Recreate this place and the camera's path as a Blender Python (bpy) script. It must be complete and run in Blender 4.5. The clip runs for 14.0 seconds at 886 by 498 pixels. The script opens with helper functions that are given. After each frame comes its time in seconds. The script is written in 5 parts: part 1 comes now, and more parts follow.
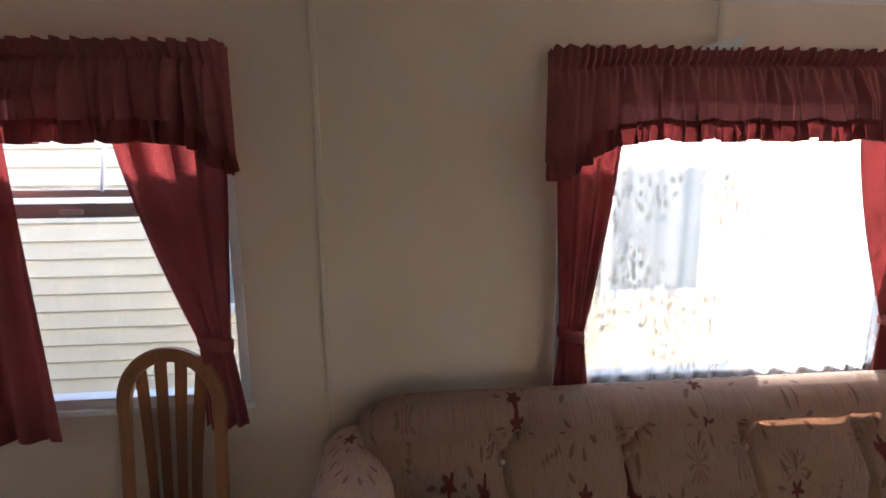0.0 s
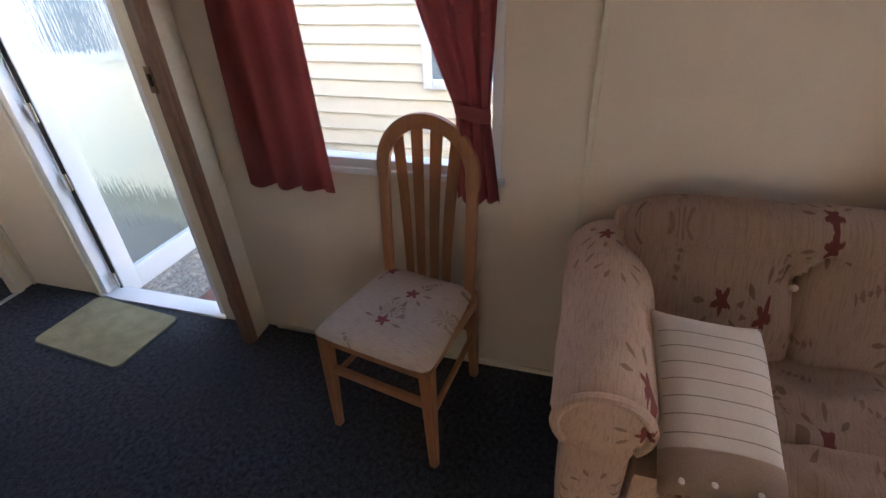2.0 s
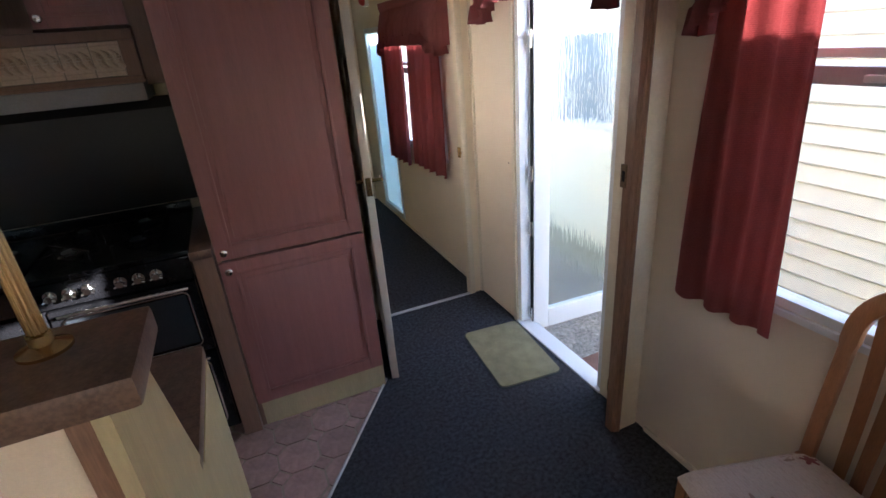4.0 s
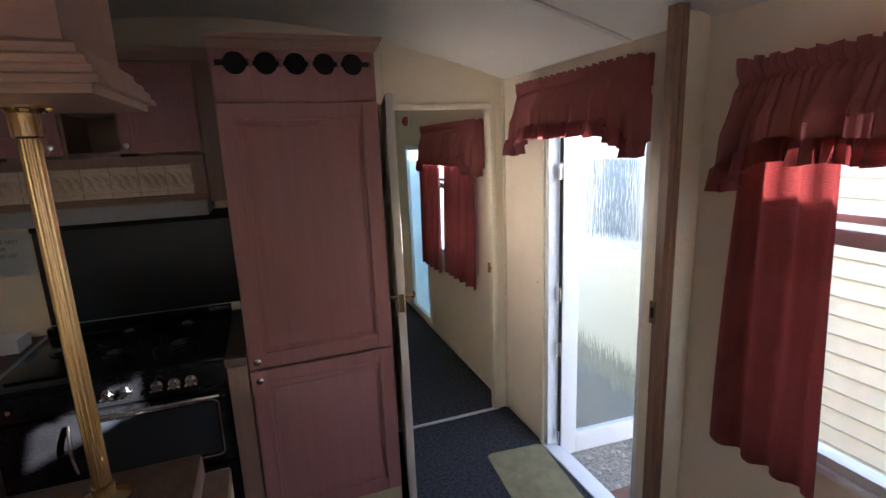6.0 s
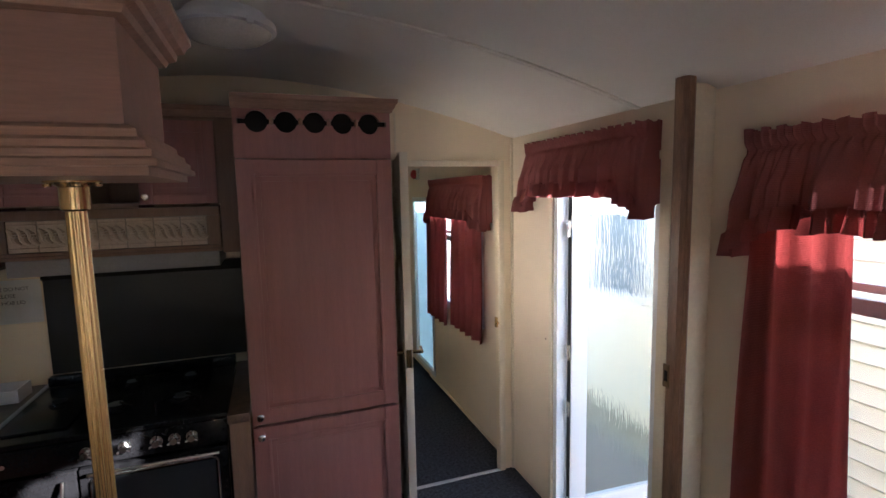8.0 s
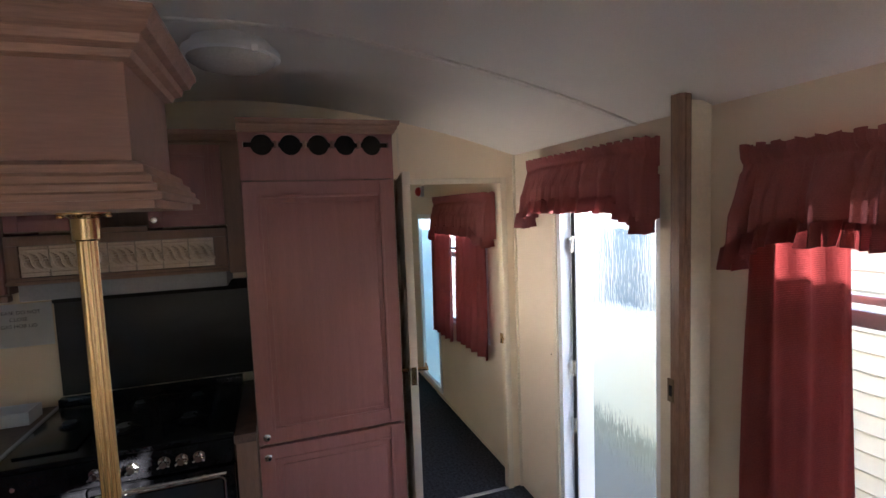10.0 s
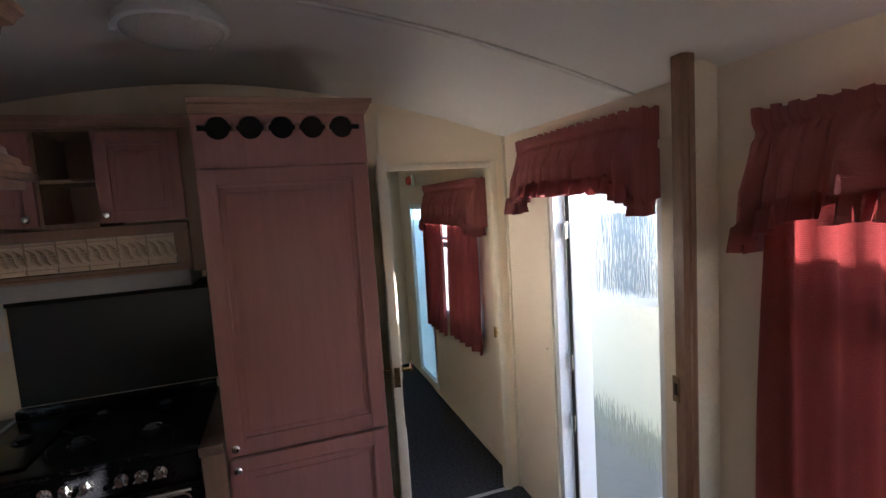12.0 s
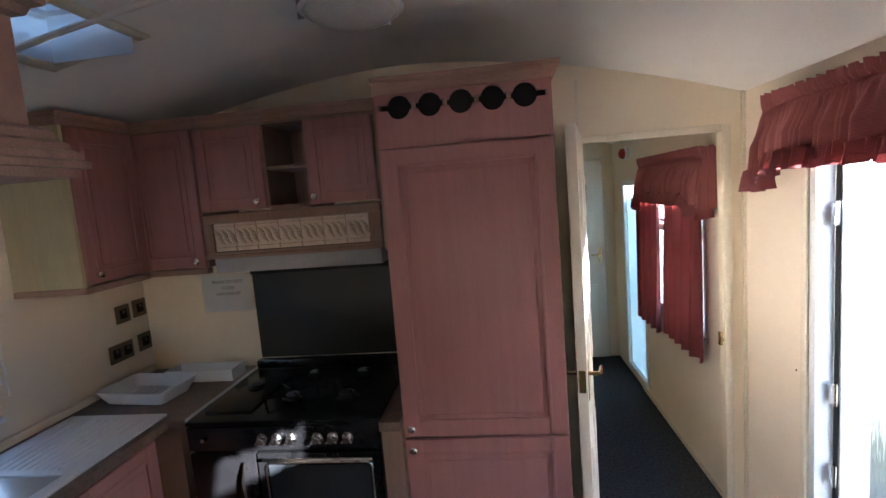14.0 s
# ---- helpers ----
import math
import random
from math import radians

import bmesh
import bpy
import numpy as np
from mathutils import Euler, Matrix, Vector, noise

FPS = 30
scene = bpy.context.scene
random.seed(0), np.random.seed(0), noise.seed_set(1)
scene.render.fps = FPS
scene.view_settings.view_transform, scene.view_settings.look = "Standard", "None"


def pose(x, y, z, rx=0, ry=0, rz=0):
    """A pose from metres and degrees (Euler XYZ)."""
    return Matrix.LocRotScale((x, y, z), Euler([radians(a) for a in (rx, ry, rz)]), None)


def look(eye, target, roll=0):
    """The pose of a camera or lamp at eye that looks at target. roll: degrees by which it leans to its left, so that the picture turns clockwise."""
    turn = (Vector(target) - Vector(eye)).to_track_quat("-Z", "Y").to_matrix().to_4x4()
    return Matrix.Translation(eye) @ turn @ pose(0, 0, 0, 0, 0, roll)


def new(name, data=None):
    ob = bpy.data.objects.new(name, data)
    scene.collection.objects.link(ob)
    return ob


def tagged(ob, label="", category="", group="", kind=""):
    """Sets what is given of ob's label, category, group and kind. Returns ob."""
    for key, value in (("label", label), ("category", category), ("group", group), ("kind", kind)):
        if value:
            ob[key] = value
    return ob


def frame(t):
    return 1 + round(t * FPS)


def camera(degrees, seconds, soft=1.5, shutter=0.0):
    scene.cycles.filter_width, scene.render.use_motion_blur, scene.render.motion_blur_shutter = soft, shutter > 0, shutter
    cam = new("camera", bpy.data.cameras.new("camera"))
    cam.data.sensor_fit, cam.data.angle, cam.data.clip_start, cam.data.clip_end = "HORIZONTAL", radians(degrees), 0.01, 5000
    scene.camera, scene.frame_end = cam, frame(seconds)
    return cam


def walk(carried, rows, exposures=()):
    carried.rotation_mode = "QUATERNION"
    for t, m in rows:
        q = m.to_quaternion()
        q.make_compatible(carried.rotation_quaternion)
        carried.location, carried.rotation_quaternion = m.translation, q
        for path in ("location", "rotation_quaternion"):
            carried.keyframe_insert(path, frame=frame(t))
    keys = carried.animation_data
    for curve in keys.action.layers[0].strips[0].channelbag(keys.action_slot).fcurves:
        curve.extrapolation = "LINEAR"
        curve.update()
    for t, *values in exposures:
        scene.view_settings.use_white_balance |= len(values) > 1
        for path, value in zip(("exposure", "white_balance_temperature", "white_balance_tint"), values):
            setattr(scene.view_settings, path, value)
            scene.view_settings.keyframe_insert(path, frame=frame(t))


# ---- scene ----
cam = camera(84.6, 14.0)
PATH = [
    (0, (-1.501, -2.879, 1.538), (0.461, -3.057, 1.195), -0.4),
    (0.5, (-1.437, -2.873, 1.465), (0.481, -2.868, 0.897), -1.3),
    (1, (-1.463, -2.828, 1.468), (0.355, -2.72, 0.64), -1.6),
    (1.5, (-1.425, -2.767, 1.413), (0.298, -2.469, 0.443), -2.9),
    (2, (-1.353, -2.62, 1.433), (0.251, -2.128, 0.345), -2.5),
    (2.5, (-1.325, -2.497, 1.454), (0.092, -1.647, 0.329), -3.3),
    (3, (-1.304, -2.523, 1.457), (-0.203, -1.236, 0.393), -5.3),
    (3.5, (-1.264, -2.551, 1.503), (-0.466, -0.983, 0.551), -5.9),
    (4, (-1.297, -2.565, 1.562), (-0.61, -0.863, 0.765), -4.7),
    (4.2, (-1.292, -2.534, 1.608), (-0.592, -0.825, 0.842), -5.1),
    (6.3, (-1.328, -2.586, 1.685), (-0.676, -0.734, 1.306), -1.8),
    (6.5, (-1.334, -2.577, 1.69), (-0.681, -0.721, 1.334), -1.6),
    (7, (-1.345, -2.582, 1.703), (-0.707, -0.711, 1.404), -1.6),
    (7.5, (-1.348, -2.579, 1.711), (-0.706, -0.702, 1.455), -1.4),
    (8, (-1.351, -2.573, 1.713), (-0.687, -0.7, 1.485), -1.2),
    (8.5, (-1.351, -2.57, 1.72), (-0.684, -0.696, 1.511), -1.1),
    (11, (-1.31, -2.613, 1.723), (-0.699, -0.715, 1.569), -3.2),
    (11.5, (-1.269, -2.598, 1.721), (-0.652, -0.703, 1.55), -3.9),
    (12, (-1.212, -2.46, 1.696), (-0.581, -0.572, 1.498), -3.7),
    (12.5, (-1.132, -2.306, 1.72), (-0.591, -0.395, 1.482), -2.9),
    (13, (-1.117, -2.253, 1.668), (-0.811, -0.291, 1.432), -3.4),
    (13.5, (-1.027, -2.251, 1.694), (-1.085, -0.266, 1.453), -4.7),
    (14, (-1.065, -2.268, 1.693), (-1.305, -0.295, 1.466), -4.6),
]
walk(cam, [(t, look(eye, target, roll)) for t, eye, target, roll in PATH],
     exposures=[(0, 2.72, 5800, 17), (0.6, 2.74, 5800, 17), (1.5, 2.95, 5850, 17), (2.2, 3.3, 5750, 17), (4, 3.28, 5750, 17), (7.5, 3.25, 5900, 17), (11, 3.42, 5850, 17), (12.5, 3.08, 5950, 17), (13.1, 3.12, 6000, 17), (13.6, 3.65, 5800, 17), (14, 3.92, 5750, 16)])

# ---- light ----
SUN_EL, SUN_AZ = 19.0, -34.0
world = bpy.data.worlds.new("sky")
scene.world = world
world.use_nodes = True
wn = world.node_tree
sky = wn.nodes.new("ShaderNodeTexSky")
sky.sky_type = 'NISHITA'
sky.sun_disc = False
sky.sun_elevation = radians(SUN_EL)
sky.sun_rotation = radians(90 - SUN_AZ)
wn.links.new(sky.outputs[0], wn.nodes["Background"].inputs[0])
wn.nodes["Background"].inputs[1].default_value = 0.15
sun = new("sun", bpy.data.lights.new("sun", 'SUN'))
sun.data.energy, sun.data.angle, sun.data.color = 5.0, radians(0.55), (1.0, 0.95, 0.87)
ce = math.cos(radians(SUN_EL))
SUN_FROM = Vector((ce * math.cos(radians(SUN_AZ)), ce * math.sin(radians(SUN_AZ)), math.sin(radians(SUN_EL))))
sun.matrix_world = look(SUN_FROM * 20, (0, 0, 0))


# ---- materials ----
def mat(name, color, rough=0.6, metal=0.0, vary=0.12, scale=8.0, fine=120.0, bump=0.15, stretch=(1, 1, 1), trans=0.0, spec=0.5,
        color2=None, bump_dist=0.002, random_amt=0.0):
    """A surface with large stains, fine grain and relief."""
    m = bpy.data.materials.new(name)
    m.use_nodes = True
    nt = m.node_tree
    b = nt.nodes["Principled BSDF"]
    tc = nt.nodes.new("ShaderNodeTexCoord")
    mp = nt.nodes.new("ShaderNodeMapping")
    mp.inputs["Scale"].default_value = stretch
    nt.links.new(tc.outputs["Object"], mp.inputs[0])
    n1 = nt.nodes.new("ShaderNodeTexNoise")
    n1.inputs["Scale"].default_value, n1.inputs["Detail"].default_value = scale, 5
    n2 = nt.nodes.new("ShaderNodeTexNoise")
    n2.inputs["Scale"].default_value, n2.inputs["Detail"].default_value = fine, 3
    nt.links.new(mp.outputs[0], n1.inputs[0])
    nt.links.new(mp.outputs[0], n2.inputs[0])
    add = nt.nodes.new("ShaderNodeMath")
    add.operation = 'ADD'
    nt.links.new(n1.outputs[0], add.inputs[0])
    nt.links.new(n2.outputs[0], add.inputs[1])
    fac = nt.nodes.new("ShaderNodeMapRange")
    fac.inputs[1].default_value, fac.inputs[2].default_value = 0.7, 1.3
    nt.links.new(add.outputs[0], fac.inputs[0])
    mix = nt.nodes.new("ShaderNodeMix")
    mix.data_type = 'RGBA'
    lo = tuple(c * (1 - vary) for c in color)
    hi = color2 if color2 else tuple(min(1, c * (1 + vary)) for c in color)
    mix.inputs[6].default_value = (*lo, 1)
    mix.inputs[7].default_value = (*hi, 1)
    nt.links.new(fac.outputs[0], mix.inputs[0])
    out = mix.outputs[2]
    if random_amt:
        oi = nt.nodes.new("ShaderNodeObjectInfo")
        hs = nt.nodes.new("ShaderNodeHueSaturation")
        mr = nt.nodes.new("ShaderNodeMapRange")
        mr.inputs[3].default_value, mr.inputs[4].default_value = 1 - random_amt, 1 + random_amt
        nt.links.new(oi.outputs["Random"], mr.inputs[0])
        nt.links.new(mr.outputs[0], hs.inputs["Value"])
        nt.links.new(out, hs.inputs["Color"])
        out = hs.outputs[0]
    nt.links.new(out, b.inputs["Base Color"])
    b.inputs["Roughness"].default_value = rough
    b.inputs["Metallic"].default_value = metal
    b.inputs["Specular IOR Level"].default_value = spec
    if bump:
        bp = nt.nodes.new("ShaderNodeBump")
        bp.inputs["Strength"].default_value, bp.inputs["Distance"].default_value = bump, bump_dist
        nt.links.new(n2.outputs[0], bp.inputs["Height"])
        nt.links.new(bp.outputs[0], b.inputs["Normal"])
    if trans:
        tr = nt.nodes.new("ShaderNodeBsdfTranslucent")
        nt.links.new(out, tr.inputs[0])
        ms = nt.nodes.new("ShaderNodeMixShader")
        ms.inputs[0].default_value = trans
        nt.links.new(b.outputs[0], ms.inputs[1])
        nt.links.new(tr.outputs[0], ms.inputs[2])
        nt.links.new(ms.outputs[0], nt.nodes["Material Output"].inputs[0])
    return m


def weave(m, scale=260.0, strength=0.5):
    """A woven rib laid on a cloth's relief."""
    nt = m.node_tree
    b = nt.nodes["Principled BSDF"]
    tc = nt.nodes.new("ShaderNodeTexCoord")
    w = nt.nodes.new("ShaderNodeTexWave")
    w.bands_direction = 'Z'
    w.inputs["Scale"].default_value, w.inputs["Distortion"].default_value = scale / 6.28, 0.6
    nt.links.new(tc.outputs["Object"], w.inputs[0])
    bp = nt.nodes.new("ShaderNodeBump")
    bp.inputs["Strength"].default_value, bp.inputs["Distance"].default_value = strength, 0.002
    nt.links.new(w.outputs[1], bp.inputs["Height"])
    nt.links.new(bp.outputs[0], b.inputs["Normal"])
    return m


def glass(name, tint=(1, 1, 1), gloss=0.08, rough=0.0, ripple=0.0):
    m = bpy.data.materials.new(name)
    m.use_nodes = True
    nt = m.node_tree
    nt.nodes.remove(nt.nodes["Principled BSDF"])
    g = nt.nodes.new("ShaderNodeBsdfGlossy")
    g.inputs["Roughness"].default_value = 0.02
    if ripple:
        t = nt.nodes.new("ShaderNodeBsdfRefraction")
        t.inputs["IOR"].default_value = 1.18
        t.inputs["Roughness"].default_value = rough
        tc = nt.nodes.new("ShaderNodeTexCoord")
        mp = nt.nodes.new("ShaderNodeMapping")
        mp.inputs["Scale"].default_value = (1, 1, 0.10)
        n = nt.nodes.new("ShaderNodeTexNoise")
        n.inputs["Scale"].default_value, n.inputs["Detail"].default_value = 90, 2
        bp = nt.nodes.new("ShaderNodeBump")
        bp.inputs["Strength"].default_value, bp.inputs["Distance"].default_value = ripple, 0.01
        nt.links.new(tc.outputs["Object"], mp.inputs[0])
        nt.links.new(mp.outputs[0], n.inputs[0])
        nt.links.new(n.outputs[0], bp.inputs["Height"])
        nt.links.new(bp.outputs[0], t.inputs["Normal"])
    else:
        t = nt.nodes.new("ShaderNodeBsdfTransparent")
    t.inputs[0].default_value = (*tint, 1)
    ms = nt.nodes.new("ShaderNodeMixShader")
    ms.inputs[0].default_value = gloss
    nt.links.new(t.outputs[0], ms.inputs[1])
    nt.links.new(g.outputs[0], ms.inputs[2])
    nt.links.new(ms.outputs[0], nt.nodes["Material Output"].inputs[0])
    return m


def floral(name, base, streak, flower=(0.22, 0.045, 0.04), leaf=(0.24, 0.145, 0.095), size=0.19):
    """Upholstery cloth: a streaky ground with scattered flowers, sprigs and small engraved squares."""
    m = mat(name, base, rough=0.9, vary=0.1, scale=5, fine=200, bump=0.4, spec=0.2)
    nt = m.node_tree
    b = nt.nodes["Principled BSDF"]
    ground = b.inputs["Base Color"].links[0].from_socket
    N, L = nt.nodes.new, nt.links.new

    def math_node(op, a, c=None, d=None):
        n = N("ShaderNodeMath")
        n.operation = op
        for i, v in enumerate((a, c, d)):
            if v is None:
                continue
            if isinstance(v, (int, float)):
                n.inputs[i].default_value = v
            else:
                L(v, n.inputs[i])
        return n.outputs[0]

    def mixc(f, a, col):
        n = N("ShaderNodeMix")
        n.data_type = 'RGBA'
        L(f, n.inputs[0])
        L(a, n.inputs[6])
        n.inputs[7].default_value = (*col, 1)
        return n.outputs[2]

    tc = N("ShaderNodeTexCoord")
    sp = N("ShaderNodeSeparateXYZ")
    L(tc.outputs["Object"], sp.inputs[0])
    u = sp.outputs[1]
    v = math_node('SUBTRACT', sp.outputs[2], sp.outputs[0])
    uv = N("ShaderNodeCombineXYZ")
    L(u, uv.inputs[0])
    L(v, uv.inputs[1])
    st = N("ShaderNodeMapping")
    st.inputs["Scale"].default_value = (240, 30, 1)
    L(uv.outputs[0], st.inputs[0])
    sn = N("ShaderNodeTexNoise")
    sn.inputs["Scale"].default_value, sn.inputs["Detail"].default_value = 1, 3
    L(st.outputs[0], sn.inputs[0])
    sf = N("ShaderNodeMapRange")
    sf.inputs[1].default_value, sf.inputs[2].default_value, sf.inputs[4].default_value = 0.50, 0.72, 0.6
    L(sn.outputs[0], sf.inputs[0])
    col = mixc(sf.outputs[0], ground, streak)
    for off, s, kind in ((0.0, size, 'flower'), (0.37, size * 0.82, 'square'), (0.71, size * 0.62, 'sprig')):
        mp = N("ShaderNodeMapping")
        mp.inputs["Location"].default_value = (off * 3, off * 5, 0)
        mp.inputs["Scale"].default_value = (1 / s, 1 / s, 1)
        L(uv.outputs[0], mp.inputs[0])
        vo = N("ShaderNodeTexVoronoi")
        vo.voronoi_dimensions = '2D'
        vo.inputs["Scale"].default_value, vo.inputs["Randomness"].default_value = 1, 0.75
        L(mp.outputs[0], vo.inputs[0])
        d = N("ShaderNodeVectorMath")
        d.operation = 'SUBTRACT'
        L(mp.outputs[0], d.inputs[0])
        L(vo.outputs["Position"], d.inputs[1])
        ds = N("ShaderNodeSeparateXYZ")
        L(d.outputs[0], ds.inputs[0])
        r = vo.outputs["Distance"]
        cs = N("ShaderNodeSeparateColor")
        L(vo.outputs["Color"], cs.inputs[0])
        th = math_node('ADD', math_node('ARCTAN2', ds.outputs[1], ds.outputs[0]), math_node('MULTIPLY', cs.outputs[0], 6.0))
        wob = math_node('MULTIPLY', sn.outputs[0], 0.12)
        if kind == 'flower':
            edge = math_node('MULTIPLY_ADD', math_node('COSINE', math_node('MULTIPLY', th, 5.0)), 0.030, 0.090)
            petal = math_node('MULTIPLY', math_node('LESS_THAN', math_node('ADD', r, wob), math_node('ADD', edge, 0.06)),
                              math_node('GREATER_THAN', cs.outputs[1], 0.25))
            lobes = math_node('GREATER_THAN', math_node('COSINE', math_node('MULTIPLY', th, 8.0)), math_node('MULTIPLY_ADD', math_node('ABSOLUTE', math_node('SUBTRACT', r, 0.26)), 5.0, 0.62))
            ring = math_node('MULTIPLY', math_node('GREATER_THAN', r, 0.19), math_node('LESS_THAN', r, 0.34))
            side = math_node('GREATER_THAN', math_node('COSINE', th), -0.3)
            leaves = math_node('MULTIPLY', math_node('MULTIPLY', lobes, ring), math_node('MULTIPLY', side, 0.7))
            col = mixc(leaves, col, leaf)
            col = mixc(math_node('MULTIPLY', petal, 0.9), col, flower)
        elif kind == 'square':
            mx = math_node('MAXIMUM', math_node('ABSOLUTE', ds.outputs[0]), math_node('MULTIPLY', math_node('ABSOLUTE', ds.outputs[1]), 1.25))
            inside = math_node('LESS_THAN', mx, 0.22)
            line = math_node('GREATER_THAN', math_node('COSINE', math_node('MULTIPLY', math_node('MULTIPLY', th, 12.0), 1.0)), 0.35)
            on = math_node('MULTIPLY', math_node('MULTIPLY', inside, line), math_node('GREATER_THAN', cs.outputs[1], 0.6))
            col = mixc(math_node('MULTIPLY', on, 0.45), col, leaf)
        else:
            stem = math_node('LESS_THAN', math_node('ABSOLUTE', math_node('MULTIPLY', r, math_node('SINE', th))), math_node('MULTIPLY_ADD', math_node('COSINE', math_node('MULTIPLY', r, 50.0)), 0.035, 0.035))
            on = math_node('MULTIPLY', math_node('MULTIPLY', stem, math_node('LESS_THAN', r, 0.26)), math_node('GREATER_THAN', cs.outputs[1], 0.6))
            col = mixc(math_node('MULTIPLY', on, 0.6), col, leaf)
    L(col, b.inputs["Base Color"])
    return m


M_WALL = mat("vinyl_wallboard", (0.78, 0.67, 0.535), 0.55, vary=0.05, scale=3, fine=350, bump=0.12)
M_HALL = mat("hall_wallboard", (0.82, 0.71, 0.54), 0.5, vary=0.05, scale=3, fine=350, bump=0.1)
M_CEIL = mat("ceiling_board", (0.79, 0.765, 0.72), 0.6, vary=0.06, scale=2, fine=300, bump=0.15)
M_TRIM = mat("cream_trim", (0.74, 0.66, 0.52), 0.4, vary=0.06, scale=12, fine=90, bump=0.05)
M_WOODTRIM = mat("brown_wood_trim", (0.23, 0.125, 0.078), 0.45, vary=0.3, scale=6, fine=60, stretch=(6, 6, 0.5), bump=0.1)
M_CARPET = mat("carpet_pile", (0.029, 0.032, 0.039), 0.95, vary=0.65, scale=60, fine=260, bump=0.9, bump_dist=0.006, spec=0.15, color2=(0.090, 0.096, 0.112))
M_MAT = mat("khaki_mat", (0.26, 0.24, 0.145), 0.95, vary=0.25, scale=14, fine=300, bump=0.6, spec=0.1)
M_MATEDGE = mat("mat_binding", (0.07, 0.08, 0.08), 0.9, spec=0.1)
M_TILE = mat("pink_vinyl_tile", (0.42, 0.29, 0.26), 0.45, vary=0.2, scale=9, fine=50, bump=0.08, random_amt=0.22)
M_GROUT = mat("beige_grout", (0.36, 0.31, 0.25), 0.6, vary=0.15)
M_PINK = mat("pink_washed_oak", (0.35, 0.157, 0.142), 0.42, vary=0.10, scale=7, fine=70, stretch=(7, 7, 0.45), bump=0.12)
M_PINKDARK = mat("oak_carcass", (0.25, 0.155, 0.11), 0.5, vary=0.13, scale=7, fine=70, stretch=(7, 7, 0.45), bump=0.12)
M_MOULD = mat("limed_oak_moulding", (0.31, 0.185, 0.137), 0.5, vary=0.2, scale=7, fine=70, stretch=(0.6, 7, 7), bump=0.15)
M_CREAMPLY = mat("cream_laminate", (0.50, 0.43, 0.25), 0.5, vary=0.09, scale=5, fine=60, stretch=(5, 5, 0.5), bump=0.06)
M_WORKTOP = mat("brown_worktop", (0.15, 0.095, 0.07), 0.32, vary=0.35, scale=30, fine=180, bump=0.05)
M_BLACK = mat("black_enamel", (0.010, 0.010, 0.011), 0.2, vary=0.2, bump=0.02, spec=0.35)
M_SPLASH = mat("dark_splashback", (0.024, 0.0235, 0.023), 0.45, vary=0.1, scale=4, bump=0.0)
M_CANOPY = mat("limed_oak_board", (0.27, 0.15, 0.115), 0.5, vary=0.10, scale=7, fine=70, stretch=(0.6, 7, 7), bump=0.1)
M_LIGHTPVC = mat("translucent_white_plastic", (0.62, 0.66, 0.70), 0.4, vary=0.02, bump=0.0, trans=0.2)
# near-black for black parts, and for shade painted inside holes
M_DARK = mat("black_and_recess_shade", (0.01, 0.009, 0.008), 0.9)
M_CHROME = mat("chrome", (0.75, 0.74, 0.72), 0.15, 1.0, vary=0.03, bump=0.0)
M_STEEL = mat("brushed_steel", (0.5, 0.5, 0.5), 0.3, 1.0, vary=0.05, stretch=(1, 12, 1), bump=0.03)
M_BRASS = mat("polished_brass", (0.56, 0.40, 0.20), 0.22, 1.0, vary=0.06, bump=0.0)
M_PVC = mat("white_pvc", (0.80, 0.81, 0.82), 0.35, vary=0.02, bump=0.02)
M_ALU = mat("satin_aluminium", (0.55, 0.55, 0.56), 0.4, 0.35, vary=0.05, bump=0.02)
M_DOORWHITE = mat("moulded_door_paint", (0.76, 0.70, 0.60), 0.4, vary=0.04, stretch=(6, 6, 0.5), scale=8, fine=80, bump=0.12)
M_CURTAIN = weave(mat("rose_cotton", (0.36, 0.105, 0.10), 0.9, vary=0.12, scale=6, fine=250, bump=0.3, trans=0.10, spec=0.15), 420)
M_VALANCE = weave(mat("rose_cotton_valance", (0.30, 0.102, 0.10), 0.9, vary=0.12, scale=6, fine=250, bump=0.3, trans=0.03, spec=0.15), 420, 0.3)
M_SOFA = floral("sofa_chenille", (0.60, 0.405, 0.285), (0.34, 0.215, 0.145))
M_SEATCLOTH = floral("chair_seat_cloth", (0.50, 0.40, 0.30), (0.36, 0.27, 0.20), size=0.20)
M_BEECH = mat("lacquered_beech", (0.36, 0.165, 0.075), 0.38, vary=0.16, scale=6, fine=60, stretch=(8, 8, 0.7), bump=0.06)
M_PILLOW = mat("cream_striped_cotton", (0.70, 0.58, 0.46), 0.9, vary=0.06, scale=10, fine=220, bump=0.3, spec=0.15)
M_PILLOWBAND = mat("tan_cotton_band", (0.56, 0.40, 0.28), 0.9, vary=0.08, fine=220, bump=0.3, spec=0.15)
M_STRIPE = mat("brown_stitching", (0.30, 0.22, 0.15), 0.9)
M_TEAL = mat("teal_lining", (0.03, 0.30, 0.32), 0.8)
M_PAPER = mat("white_paper", (0.78, 0.78, 0.77), 0.7, vary=0.02, bump=0.1, trans=0.1)
M_INK = mat("grey_ink", (0.12, 0.12, 0.13), 0.7)
M_PLASTIC = mat("white_plastic", (0.72, 0.73, 0.74), 0.35, vary=0.03, bump=0.02)
M_OPAL = mat("opal_glass", (0.60, 0.58, 0.54), 0.25, vary=0.10, scale=12, bump=0.04)
M_RELIEF = mat("cream_relief_tile", (0.62, 0.49, 0.37), 0.35, vary=0.12, scale=20, bump=0.05)
M_BRONZE = mat("bronze_plate", (0.20, 0.14, 0.085), 0.35, 0.8, vary=0.15, bump=0.03)
